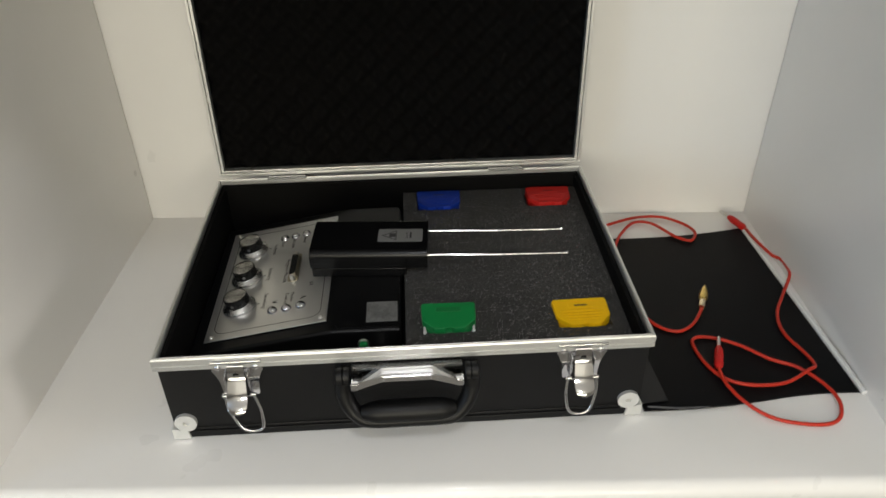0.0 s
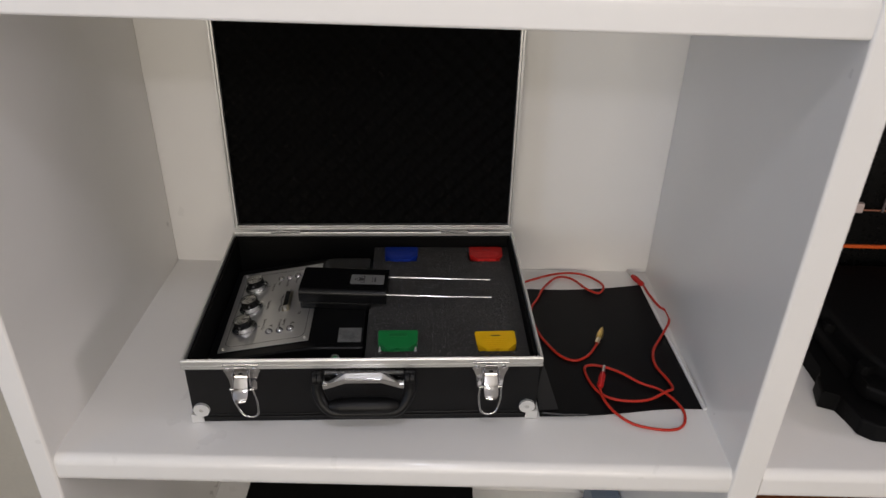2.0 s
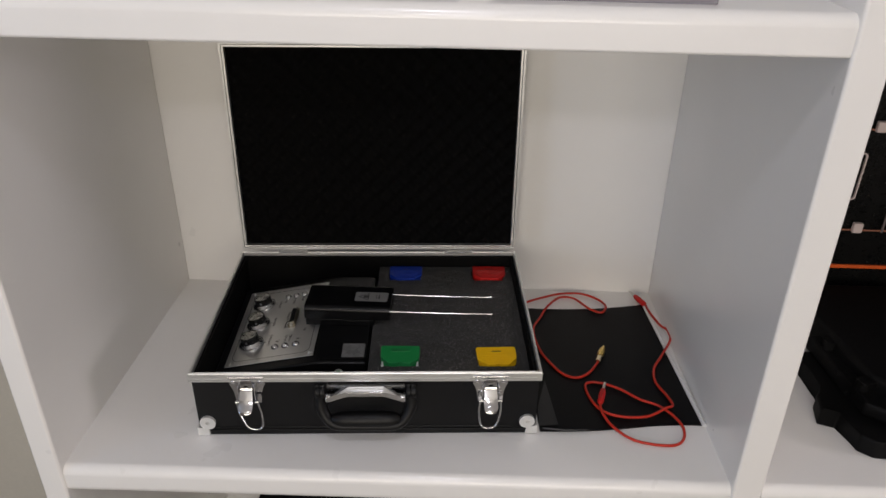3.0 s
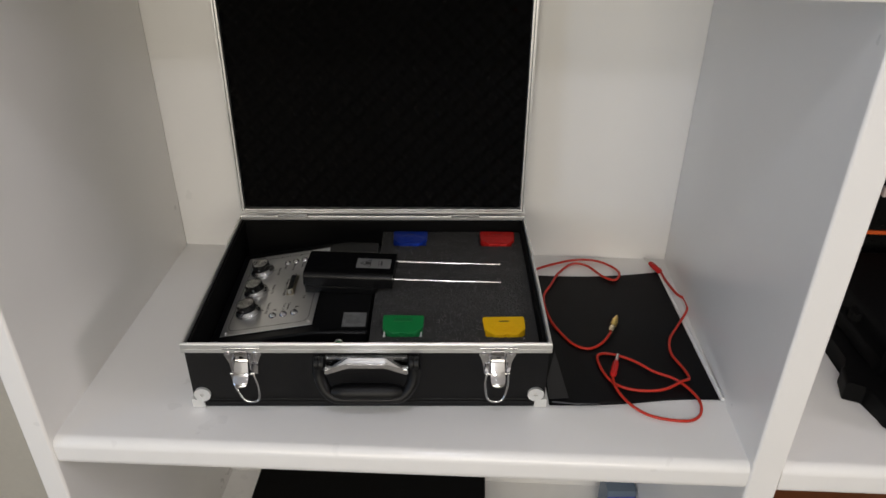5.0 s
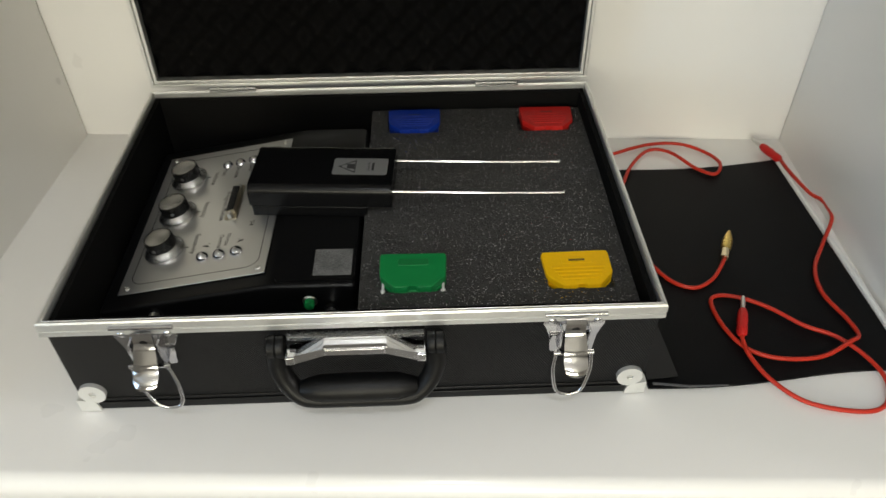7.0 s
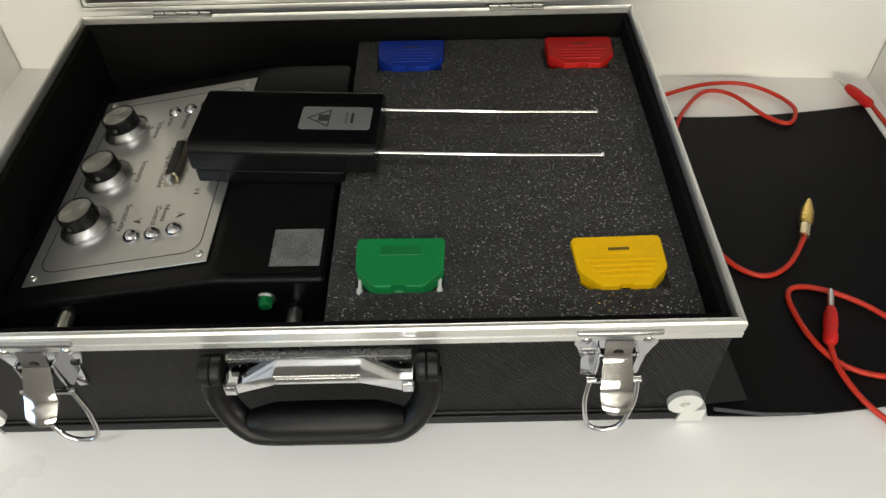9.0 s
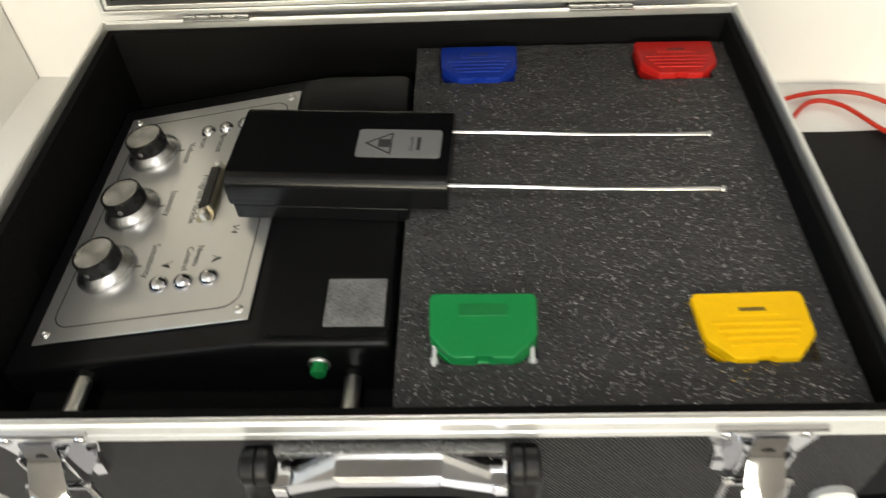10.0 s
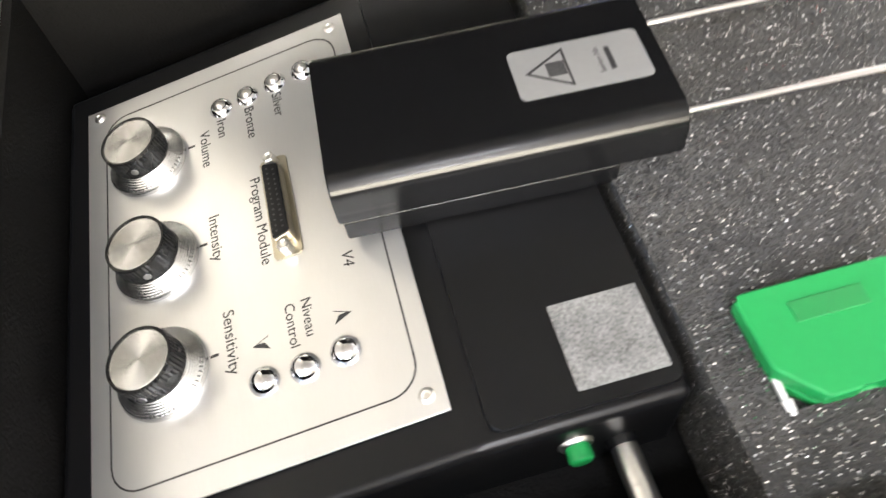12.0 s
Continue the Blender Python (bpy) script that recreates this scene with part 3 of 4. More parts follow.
def build_case():
    case = thing("aluminium_case", (W / 2, D / 2, 0), "open black laminate instrument case with aluminium edges", "case", world=CASE)
    shell = part("base_shell", tray(B(), 0.003, W - 0.003, 0.004, D - 0.003, 0.0060, 0.0974, 0.002), LAMINATE, case, smooth=False)
    bm = B()
    for z0, z1, g in ((0.0015, 0.0100, 0.0020), (0.0120, 0.0146, 0.0012)):
        box(bm, 0.003 - g, W - 0.003 + g, 0.004 - g, 0.0045, z0, z1, 0.0007)
        box(bm, 0.003 - g, W - 0.003 + g, D - 0.0035, D - 0.003 + g, z0, z1, 0.0007)
        box(bm, 0.003 - g, 0.0035, 0.0045, D - 0.0035, z0, z1, 0.0007)
        box(bm, W - 0.0035, W - 0.003 + g, 0.0045, D - 0.0035, z0, z1, 0.0007)
    part("bottom_edging", bm, BLACK, shell)
    for u in (0.030, W - 0.030):
        for v in (0.030, D - 0.030):
            part("rubber_foot", lathe(B(), [(0.008, 0.0), (0.009, 0.001), (0.009, 0.0062)], Matrix.Translation((u, v, 0)), 16), RUBBER, case)
    part("base_frame", rim_frame(B(), 0.0975, RIM, 0.0), ALU, case, "pale aluminium edging with grooves", smooth=False)
    part("lining", tray(B(), 0.0055, W - 0.0055, 0.0065, D - 0.0055, 0.0082, 0.1060, 0.005), LINING, case, "black foam lining", smooth=False)
    for side in (0, 1):
        c = part("case_corner", case_corner(B(), side), ZINC, case, "pale metal corner with a rivet hole", smooth=False)
        u = 0.016 if side == 0 else W - 0.016
        m = towards((u, 0.0020, 0.0235), (u, 0.0006, 0.0235))
        part("rivet", lathe(B(), [(0.0034, 0), (0.0026, 0.0008), (0.0010, 0.0011)], m, 14), STEEL, c)
    build_latch(case, 0.0795, 0.26)
    build_latch(case, 0.4165, -0.06)
    build_handle(case)
    # hinges between base and lid
    for u0, u1 in ((0.066, 0.117), (0.361, 0.409)):
        bm = box(B(), u0, u1, D - 0.0065, D - 0.0010, RIM - 0.0005, RIM + 0.0012, 0.0004)
        hinge = part("hinge", bm, HINGE, case, "small chromed hinge")
        n = 5
        for k in range(n):
            a, b = u0 + (u1 - u0) * k / n, u0 + (u1 - u0) * (k + 0.9) / n
            part("knuckle", rod(B(), (a, D - 0.0015, RIM + 0.0020), (b, D - 0.0015, RIM + 0.0016), 0.0015, 10), HINGE, hinge)
    # lid: standing, leaning back a little
    lid_m = Matrix.Translation((0.0025, D - 0.002, RIM + 0.0045)) @ pose(0, 0, 0, 88.4, 0, 0)
    H = 0.362
    deep = 0.040

    LW = W - 0.0045

    def lid_box(bm, x0, x1, y0, y1, z0, z1, r=0.0):
        return box(bm, x0, x1, y0, y1, z0, z1, r, m=lid_m)
    # in the lid's own space x runs along, y up the lid, z towards the viewer (0 is the open face)
    bm = B()
    lid_box(bm, 0.003, LW - 0.003, 0.003, H - 0.003, -deep, -deep + 0.005, 0.001)
    lid_box(bm, 0.003, LW - 0.003, 0.003, 0.008, -deep + 0.005, -0.010)
    lid_box(bm, 0.003, LW - 0.003, H - 0.008, H - 0.003, -deep + 0.005, -0.010)
    lid_box(bm, 0.003, 0.008, 0.008, H - 0.008, -deep + 0.005, -0.010)
    lid_box(bm, LW - 0.008, LW - 0.003, 0.008, H - 0.008, -deep + 0.005, -0.010)
    lid = part("lid", bm, LAMINATE, case, "upright lid with black foam inside", smooth=False)
    bm = B()
    for off in (0.0, 0.0042):
        h = 0.0 if off == 0.0 else -0.0008
        w = 0.0036
        lid_box(bm, off, LW - off, off, off + w, -0.012, h, 0.0005)
        lid_box(bm, off, LW - off, H - off - w, H - off, -0.012, h, 0.0005)
        lid_box(bm, off, off + w, off + w, H - off - w, -0.012, h, 0.0005)
        lid_box(bm, LW - off - w, LW - off, off + w, H - off - w, -0.012, h, 0.0005)
    part("lid_frame", bm, ALU, lid, "thin aluminium edging", smooth=False)
    # egg-crate foam
    bm = B()
    nx, ny = 150, 114
    x0, x1, y0, y1 = 0.0085, LW - 0.0085, 0.0085, H - 0.0085
    grid = []
    for j in range(ny + 1):
        row = []
        for i in range(nx + 1):
            x, y = x0 + (x1 - x0) * i / nx, y0 + (y1 - y0) * j / ny
            z = -0.014 + 0.0065 * math.sin(math.pi * x / 0.0165) * math.sin(math.pi * y / 0.0165)
            row.append(bm.verts.new(lid_m @ Vector((x, y, z))))
        grid.append(row)
    for j in range(ny):
        for i in range(nx):
            bm.faces.new((grid[j][i], grid[j][i + 1], grid[j + 1][i + 1], grid[j + 1][i]))
    part("lid_foam", bm, EGG, lid, "black egg-crate foam")
    return case


build_case()


# foam insert with four pockets
def build_foam():
    ob = thing("foam_insert", (0.242, 0.16, 0.0262), "dark grey sparkling foam block with four cut-outs on a foam base", "foam", world=INSIDE)
    us = [0.2440, 0.2620, 0.3175, 0.4040, 0.4600, 0.4770]
    vs = [0.0040, 0.0390, 0.0785, 0.2810, 0.3205, 0.3278]
    top, low = 0.0980, 0.0430
    floors = {(1, 1): 0.0935, (3, 1): 0.0905, (1, 3): 0.0905, (3, 3): 0.0905}
    rnd = random.Random(4)
    bm = B()
    pockets = set(floors)
    n = 6
    fine_u = [us[i] + (us[i + 1] - us[i]) * k / n for i in range(5) for k in range(n)] + [us[-1]]
    fine_v = [vs[i] + (vs[i + 1] - vs[i]) * k / n for i in range(5) for k in range(n)] + [vs[-1]]
    grid = [[bm.verts.new((u, v, top + rnd.uniform(-0.0004, 0.0004))) for u in fine_u] for v in fine_v]
    sunk = {}

    def below(i, j, pocket):
        if (i, j) not in sunk:
            sunk[i, j] = bm.verts.new((fine_u[i], fine_v[j], floors[pocket]))
        return sunk[i, j]
    for j in range(len(fine_v) - 1):
        for i in range(len(fine_u) - 1):
            cell = (i // n, j // n)
            inside = cell in pockets
            if not inside:
                bm.faces.new((grid[j][i], grid[j][i + 1], grid[j + 1][i + 1], grid[j + 1][i]))
            else:
                bm.faces.new((below(i, j, cell), below(i + 1, j, cell), below(i + 1, j + 1, cell), below(i, j + 1, cell)))
                for (a, b), (c, d), (e, f) in (((i, j), (i + 1, j), (0, -1)), ((i + 1, j), (i + 1, j + 1), (1, 0)), ((i + 1, j + 1), (i, j + 1), (0, 1)), ((i, j + 1), (i, j), (-1, 0))):
                    if ((i + e) // n, (j + f) // n) not in pockets:
                        bm.faces.new((grid[b][a], grid[d][c], below(c, d, cell), below(a, b, cell)))
    edge = [(i, 0) for i in range(len(fine_u) - 1)] + [(len(fine_u) - 1, j) for j in range(len(fine_v) - 1)]
    edge += [(i, len(fine_v) - 1) for i in range(len(fine_u) - 1, 0, -1)] + [(0, j) for j in range(len(fine_v) - 1, 0, -1)]
    foot = [bm.verts.new((fine_u[i], fine_v[j], low)) for i, j in edge]
    for k in range(len(edge)):
        a, b = edge[k], edge[(k + 1) % len(edge)]
        bm.faces.new((grid[a[1]][a[0]], grid[b[1]][b[0]], foot[(k + 1) % len(edge)], foot[k]))
    bm.faces.new(foot)
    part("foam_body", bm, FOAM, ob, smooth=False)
    part("base_layer", box(B(), 0.0215, 0.4725, 0.0105, 0.3250, 0.0262, 0.0430, 0.001), LINING, ob, "plain black foam base layer", smooth=False)


build_foam()


def build_module(u, v, turn, mat, label, dark, ribs, pins, mark=None, sunk=0.0, grow=1.0):
    """A plastic connector hood: straight shoulders, tapered front corners, ribs and a cable notch."""
    m = Matrix.Translation((u, v, -sunk)) @ pose(0, 0, 0, 0, 0, turn) @ Matrix.Diagonal((grow, grow, 1, 1))
    ob = thing("program_module", (u, v, 0.0945 - sunk), label, "plastic module", "modules in the foam", world=INSIDE)
    outline = [(-0.0255, 0.0215), (0.0255, 0.0215), (0.0255, 0.0195), (0.0280, 0.0195), (0.0272, -0.0030), (0.0265, -0.0060), (0.0150, -0.0185), (0.0040, -0.0185),
               (0.0032, -0.0165), (-0.0032, -0.0165), (-0.0040, -0.0185), (-0.0150, -0.0185), (-0.0265, -0.0060), (-0.0272, -0.0030), (-0.0280, 0.0195), (-0.0255, 0.0195)]
    part("hood_half", prism(B(), outline, 0.0946, 0.0990, 0.0006, 1, m), mat, ob)
    part("hood_half", prism(B(), outline, 0.0993, 0.1065, 0.0012, 2, m), mat, ob)
    if ribs:
        for k in range(4):
            y = 0.0020 - k * 0.0042
            part("rib", box(B(), -0.022 + 0.0022 * k, 0.022 - 0.0022 * k, y - 0.0011, y + 0.0011, 0.1060, 0.1074, 0.0005, m=m), mat, ob)
    part("label_field", box(B(), -0.0125, 0.0125, 0.0065, 0.0140, 0.1060, 0.1070, 0.0003, m=m), dark, ob)
    if ribs:
        part("printed_mark", box(B(), -0.0065, 0.0065, 0.0088, 0.0110, 0.1069, 0.1073, m=m), mark, ob, smooth=False)
    if mat is YELLOWPLASTIC:
        part("cable_notch", box(B(), -0.0030, 0.0030, -0.0178, -0.0160, 0.0946, 0.1010, 0.0005, m=m), BLACK, ob)
    for s in (-1, 1) if pins else ():
        a, b = m @ Vector((s * 0.0245, -0.004, 0.0985)), m @ Vector((s * 0.0245, -0.0135, 0.0975))
        c = m @ Vector((s * 0.0245, -0.0190, 0.0970))
        screw = part("thumb_screw", rod(B(), a, b, 0.0013, 10), WHITEPLASTIC, ob)
        part("screw_head", rod(B(), b, c, 0.0021, 12), WHITEPLASTIC, screw)
    return ob


build_module(0.2895, 0.0570, -0.5, GREENPLASTIC, "green plastic connector module with white screws in foam", GREENDARK, False, True, None, 0.0010, 1.04)
build_module(0.4315, 0.0580, 1.5, YELLOWPLASTIC, "yellow plastic connector module with ribs in foam", YELLOWPLASTIC, True, False, OCHRE, 0.0040, 1.06)
build_module(0.2910, 0.2995, 0.0, BLUEPLASTIC, "blue plastic connector module with ribs in foam", BLUEPLASTIC, True, False, NAVY, 0.0040, 1.03)
build_module(0.4370, 0.3005, -0.8, REDPLASTIC, "red plastic connector module with ribs in foam", REDPLASTIC, True, False, MAROON, 0.0040, 1.03)

# ---------------------------------------------------------------- control unit
SLOPE = math.atan(0.028 / 0.155)
PAN = Matrix.Translation((0.025, 0.072, 0.0655 + 0.013 * 0.1806 + 0.0018)) @ Matrix.Rotation(-SLOPE, 4, "Y")


def on_panel(u, v, h=0.0):
    return PAN @ Matrix.Translation(((u - 0.024) / math.cos(SLOPE), v - 0.072, h))


def build_knob(parent, u, v, turn):
    m = on_panel(u, v) @ pose(0, 0, 0, 0, 0, turn)
    skirt = part("knob_skirt", lathe(B(), [(0.0190, 0.0002), (0.0192, 0.0022), (0.0184, 0.0032), (0.0140, 0.0068), (0.0136, 0.0072)], m, 48), SPUN, parent, "spun aluminium skirt with a scale")
    bm = B()
    n = 96
    rows = []
    for r, h, tooth in ((0.0137, 0.0070, 1), (0.0135, 0.0166, 1), (0.0131, 0.0176, 0), (0.0123, 0.0176, 0), (0.0121, 0.0168, 0)):
        rows.append([bm.verts.new(m @ Vector(((r - 0.00025 * tooth * (i % 2)) * math.cos(2 * math.pi * i / n), (r - 0.00025 * tooth * (i % 2)) * math.sin(2 * math.pi * i / n), h))) for i in range(n)])
    for a, b in zip(rows, rows[1:]):
        for i in range(n):
            bm.faces.new((a[i], a[(i + 1) % n], b[(i + 1) % n], b[i]))
    bm.faces.new(rows[-1])
    bm.faces.new(rows[0][::-1])
    part("knob_grip", bm, GLOSSBLACK, skirt, "black knurled grip", smooth=False)
    part("knob_cap", lathe(B(), [(0.0120, 0.0167), (0.0120, 0.0171), (0.0113, 0.0173)], m, 40), SPUN, skirt, "spun aluminium cap")
    a = m @ Vector((-0.0010, -0.0131, 0.0110))
    b = m @ Vector((-0.0011, -0.0140, 0.0110))
    part("grub_screw", rod(B(), a, b, 0.0017, 12), HINGE, skirt)
    bm = B()
    for k in range(41):
        t = radians(-120 + k * 6)
        long = 0.0020 if k % 5 == 0 else 0.0012
        c = m @ Matrix.Rotation(t, 4, "Z") @ Matrix.Translation((0.0187, 0, 0.0034)) @ Matrix.Rotation(radians(46), 4, "Y")
        box(bm, -long, 0.0, -0.00013, 0.00013, -0.00005, 0.00012, m=c)
    part("scale_marks", bm, PRINT, skirt, smooth=False)


def build_unit():
    unit = thing("control_unit", (0.122, 0.178, 0.0430), "black control box with a silver knob panel, lying in the case", "control box", world=INSIDE)
    prof = [(0.011, 0.0430), (0.2400, 0.0430), (0.2400, 0.0925), (0.164, 0.0925), (0.011, 0.0650)]
    stand = Matrix(((1, 0, 0, 0), (0, 0, -1, 0.300), (0, 1, 0, 0), (0, 0, 0, 1)))
    part("housing", prism(B(), prof, 0.0, 0.245, 0.004, 3, stand), BLACK, unit)
    bm = prism(B(), round_rect(0.1695, 0.2385, 0.0600, 0.2965, 0.004), 0.0905, 0.0945, 0.0012, 2, tops_only=True)
    part("top_cover", bm, BLACK, unit)
    bm = prism(B(), [(0.0, 0.0), (0.1363, 0.0), (0.1363, 0.210), (-0.002, 0.210)], -0.0012, 0.0, 0.0003, 1, PAN)
    panel = part("control_panel", bm, PANEL, unit, "brushed silver control panel with printed lettering", smooth=False)
    # printed border
    o = round_rect(0.0080, 0.1290, 0.0100, 0.2000, 0.012, 6)
    i = round_rect(0.0087, 0.1283, 0.0107, 0.1993, 0.0113, 6)
    part("border_line", ring(B(), o, i, 0.00005, 0.00015, PAN), PRINT, panel, smooth=False)
    for u, v in ((0.0310, 0.0785), (0.1515, 0.0795), (0.1510, 0.2750), (0.0290, 0.2765)):
        m = on_panel(u, v)
        s = part("screw", lathe(B(), [(0.0030, 0), (0.0030, 0.0006), (0.0022, 0.0014), (0.0016, 0.0014), (0.0012, 0.0008)], m, 18), STEEL, panel)
    for k, (v, turn) in enumerate(((0.2345, 0), (0.1768, 10), (0.1240, -8))):
        build_knob(panel, (0.0542, 0.0556, 0.0553)[k], v, turn)
    # chromed lamp holders at the back, dome buttons at the front
    for u, v in ((0.0920, 0.2505), (0.1055, 0.2515), (0.1195, 0.2530), (0.1335, 0.2540)):
        m = on_panel(u, v)
        holder = part("lamp_holder", lathe(B(), [(0.0056, 0), (0.0056, 0.0006), (0.0042, 0.0026), (0.0034, 0.0027), (0.0028, 0.0012)], m, 24), CHROME, panel)
        part("lamp_lens", lathe(B(), [(0.0028, 0.0008), (0.0026, 0.0022), (0.0014, 0.0034), (0.0003, 0.0037)], m, 16), STEEL, holder)
    for u, v in ((0.0950, 0.1060), (0.1110, 0.1055), (0.1270, 0.1065)):
        part("dome_button", lathe(B(), [(0.0060, 0), (0.0060, 0.0010), (0.0050, 0.0030), (0.0032, 0.0045), (0.0010, 0.0050)], on_panel(u, v), 24), CHROME, panel, "chromed dome button")
    # 25-pole socket
    m = on_panel(0.1125, 0.1815)
    socket = part("socket", prism(B(), round_rect(-0.0062, 0.0062, -0.0265, 0.0265, 0.002), 0.0001, 0.0012, 0.0003, 1, m), PALEGOLD, panel, "pale metal socket with a dark insert")
    d = [(-0.0042, -0.0195), (-0.0030, -0.0205), (0.0030, -0.0190), (0.0042, -0.0180), (0.0042, 0.0180), (0.0030, 0.0190), (-0.0030, 0.0205), (-0.0042, 0.0195)]
    part("socket_shell", prism(B(), d, 0.0010, 0.0062, 0.0005, 1, m), PALEGOLD, socket)
    part("socket_insert", prism(B(), [(x * 0.86, y * 0.97) for x, y in d], 0.0012, 0.0068, 0.0003, 1, m), BLACK, socket)
    for row, count, x in ((0, 13, -0.0014), (1, 12, 0.0014)):
        for k in range(count):
            y = (k - (count - 1) / 2) * 0.00276
            part("pin_hole", lathe(B(), [(0.0005, 0.0066), (0.0005, 0.0069)], m @ Matrix.Translation((x, y, 0)), 8), PRINT, socket)
    for s in (-1, 1):
        part("jack_screw", lathe(B(), [(0.0030, 0.0010), (0.0030, 0.0060), (0.0022, 0.0066), (0.0013, 0.0060)], m @ Matrix.Translation((0, s * 0.0235, 0)), 6), STEEL, socket, smooth=False)
    # lettering runs towards the front of the case
    quarter = Matrix.Rotation(radians(-90), 4, "Z")
    for text, u, v, size in (("Volume", 0.0800, 0.2405, 0.0070), ("Intensity", 0.0800, 0.1905, 0.0070), ("Sensitivity", 0.0815, 0.1415, 0.0070),
                             ("Iron", 0.0890, 0.2440, 0.0068), ("Bronze", 0.1030, 0.2450, 0.0068), ("Silver", 0.1170, 0.2470, 0.0068),
                             ("Program Module", 0.1005, 0.2020, 0.0068), ("Niveau", 0.1135, 0.1345, 0.0060), ("Control", 0.1067, 0.1345, 0.0060)):
        lettering("printed_word", text, size, on_panel(u, v, 0.00008) @ quarter, PRINT, panel)
    lettering("printed_word", "V4", 0.0068, on_panel(0.1330, 0.1490, 0.00008) @ quarter, PRINT, panel, shear=0.25)
    for u, v in ((0.0738, 0.2340), (0.0748, 0.1770), (0.0748, 0.1240)):
        part("index_mark", box(B(), -0.0002, 0.0034, -0.0006, 0.0006, 0.00004, 0.00014, m=on_panel(u, v)), PRINT, panel, smooth=False)
    for u, v, s in ((0.0960, 0.1215, -1), (0.1280, 0.1215, 1)):
        bm = prism(B(), [(-0.0012 * s, 0.0), (-0.0030 * s, -0.0030), (0.0042 * s, 0.0)], 0.00004, 0.00014, m=on_panel(u, v))
        prism(bm, [(-0.0012 * s, 0.0), (0.0042 * s, 0.0), (-0.0030 * s, 0.0030), (-0.0024 * s, 0.0024), (0.0022 * s, 0.0005), (-0.0006 * s, 0.0004)], 0.00004, 0.00014, m=on_panel(u, v))
        part("arrow_mark", bm, PRINT, panel, smooth=False)
    # sticker on the cover
    part("sticker", prism(B(), round_rect(0.2020, 0.2355, 0.0655, 0.0990, 0.0008), 0.0946, 0.0948), CODEGREY, unit, "small square grey printed sticker", smooth=False)
    # front: green push button and two plug pins
    m = towards((0.1985, 0.0560, 0.0740), (0.1985, 0.0400, 0.0740))
    ring_part = part("button_ring", lathe(B(), [(0.0066, 0), (0.0066, 0.0016), (0.0058, 0.0026), (0.0050, 0.0026)], m, 24), STEEL, unit, "pale metal ring")
    part("push_button", lathe(B(), [(0.0046, 0.0020), (0.0046, 0.0072), (0.0040, 0.0082), (0.0020, 0.0086)], m, 22), GREENPLASTIC, ring_part, "green push button")
    for u in (0.0620, 0.2165):
        m = towards((u, 0.0560, 0.0635), (u, 0.0200, 0.0650))
        # black ring stands in for the shade and dark reflection at the pin's root
        shade_ring = part("pin_shade_ring", lathe(B(), [(0.0066, 0), (0.0062, 0.0020), (0.0056, 0.0042)], m, 22), BLACK, unit)
        part("plug_pin", lathe(B(), [(0.0046, 0.0040), (0.0050, 0.0046), (0.0050, 0.0270), (0.0040, 0.0285)], m, 22), STEEL, shade_ring, "steel plug pin")
    return unit


build_unit()


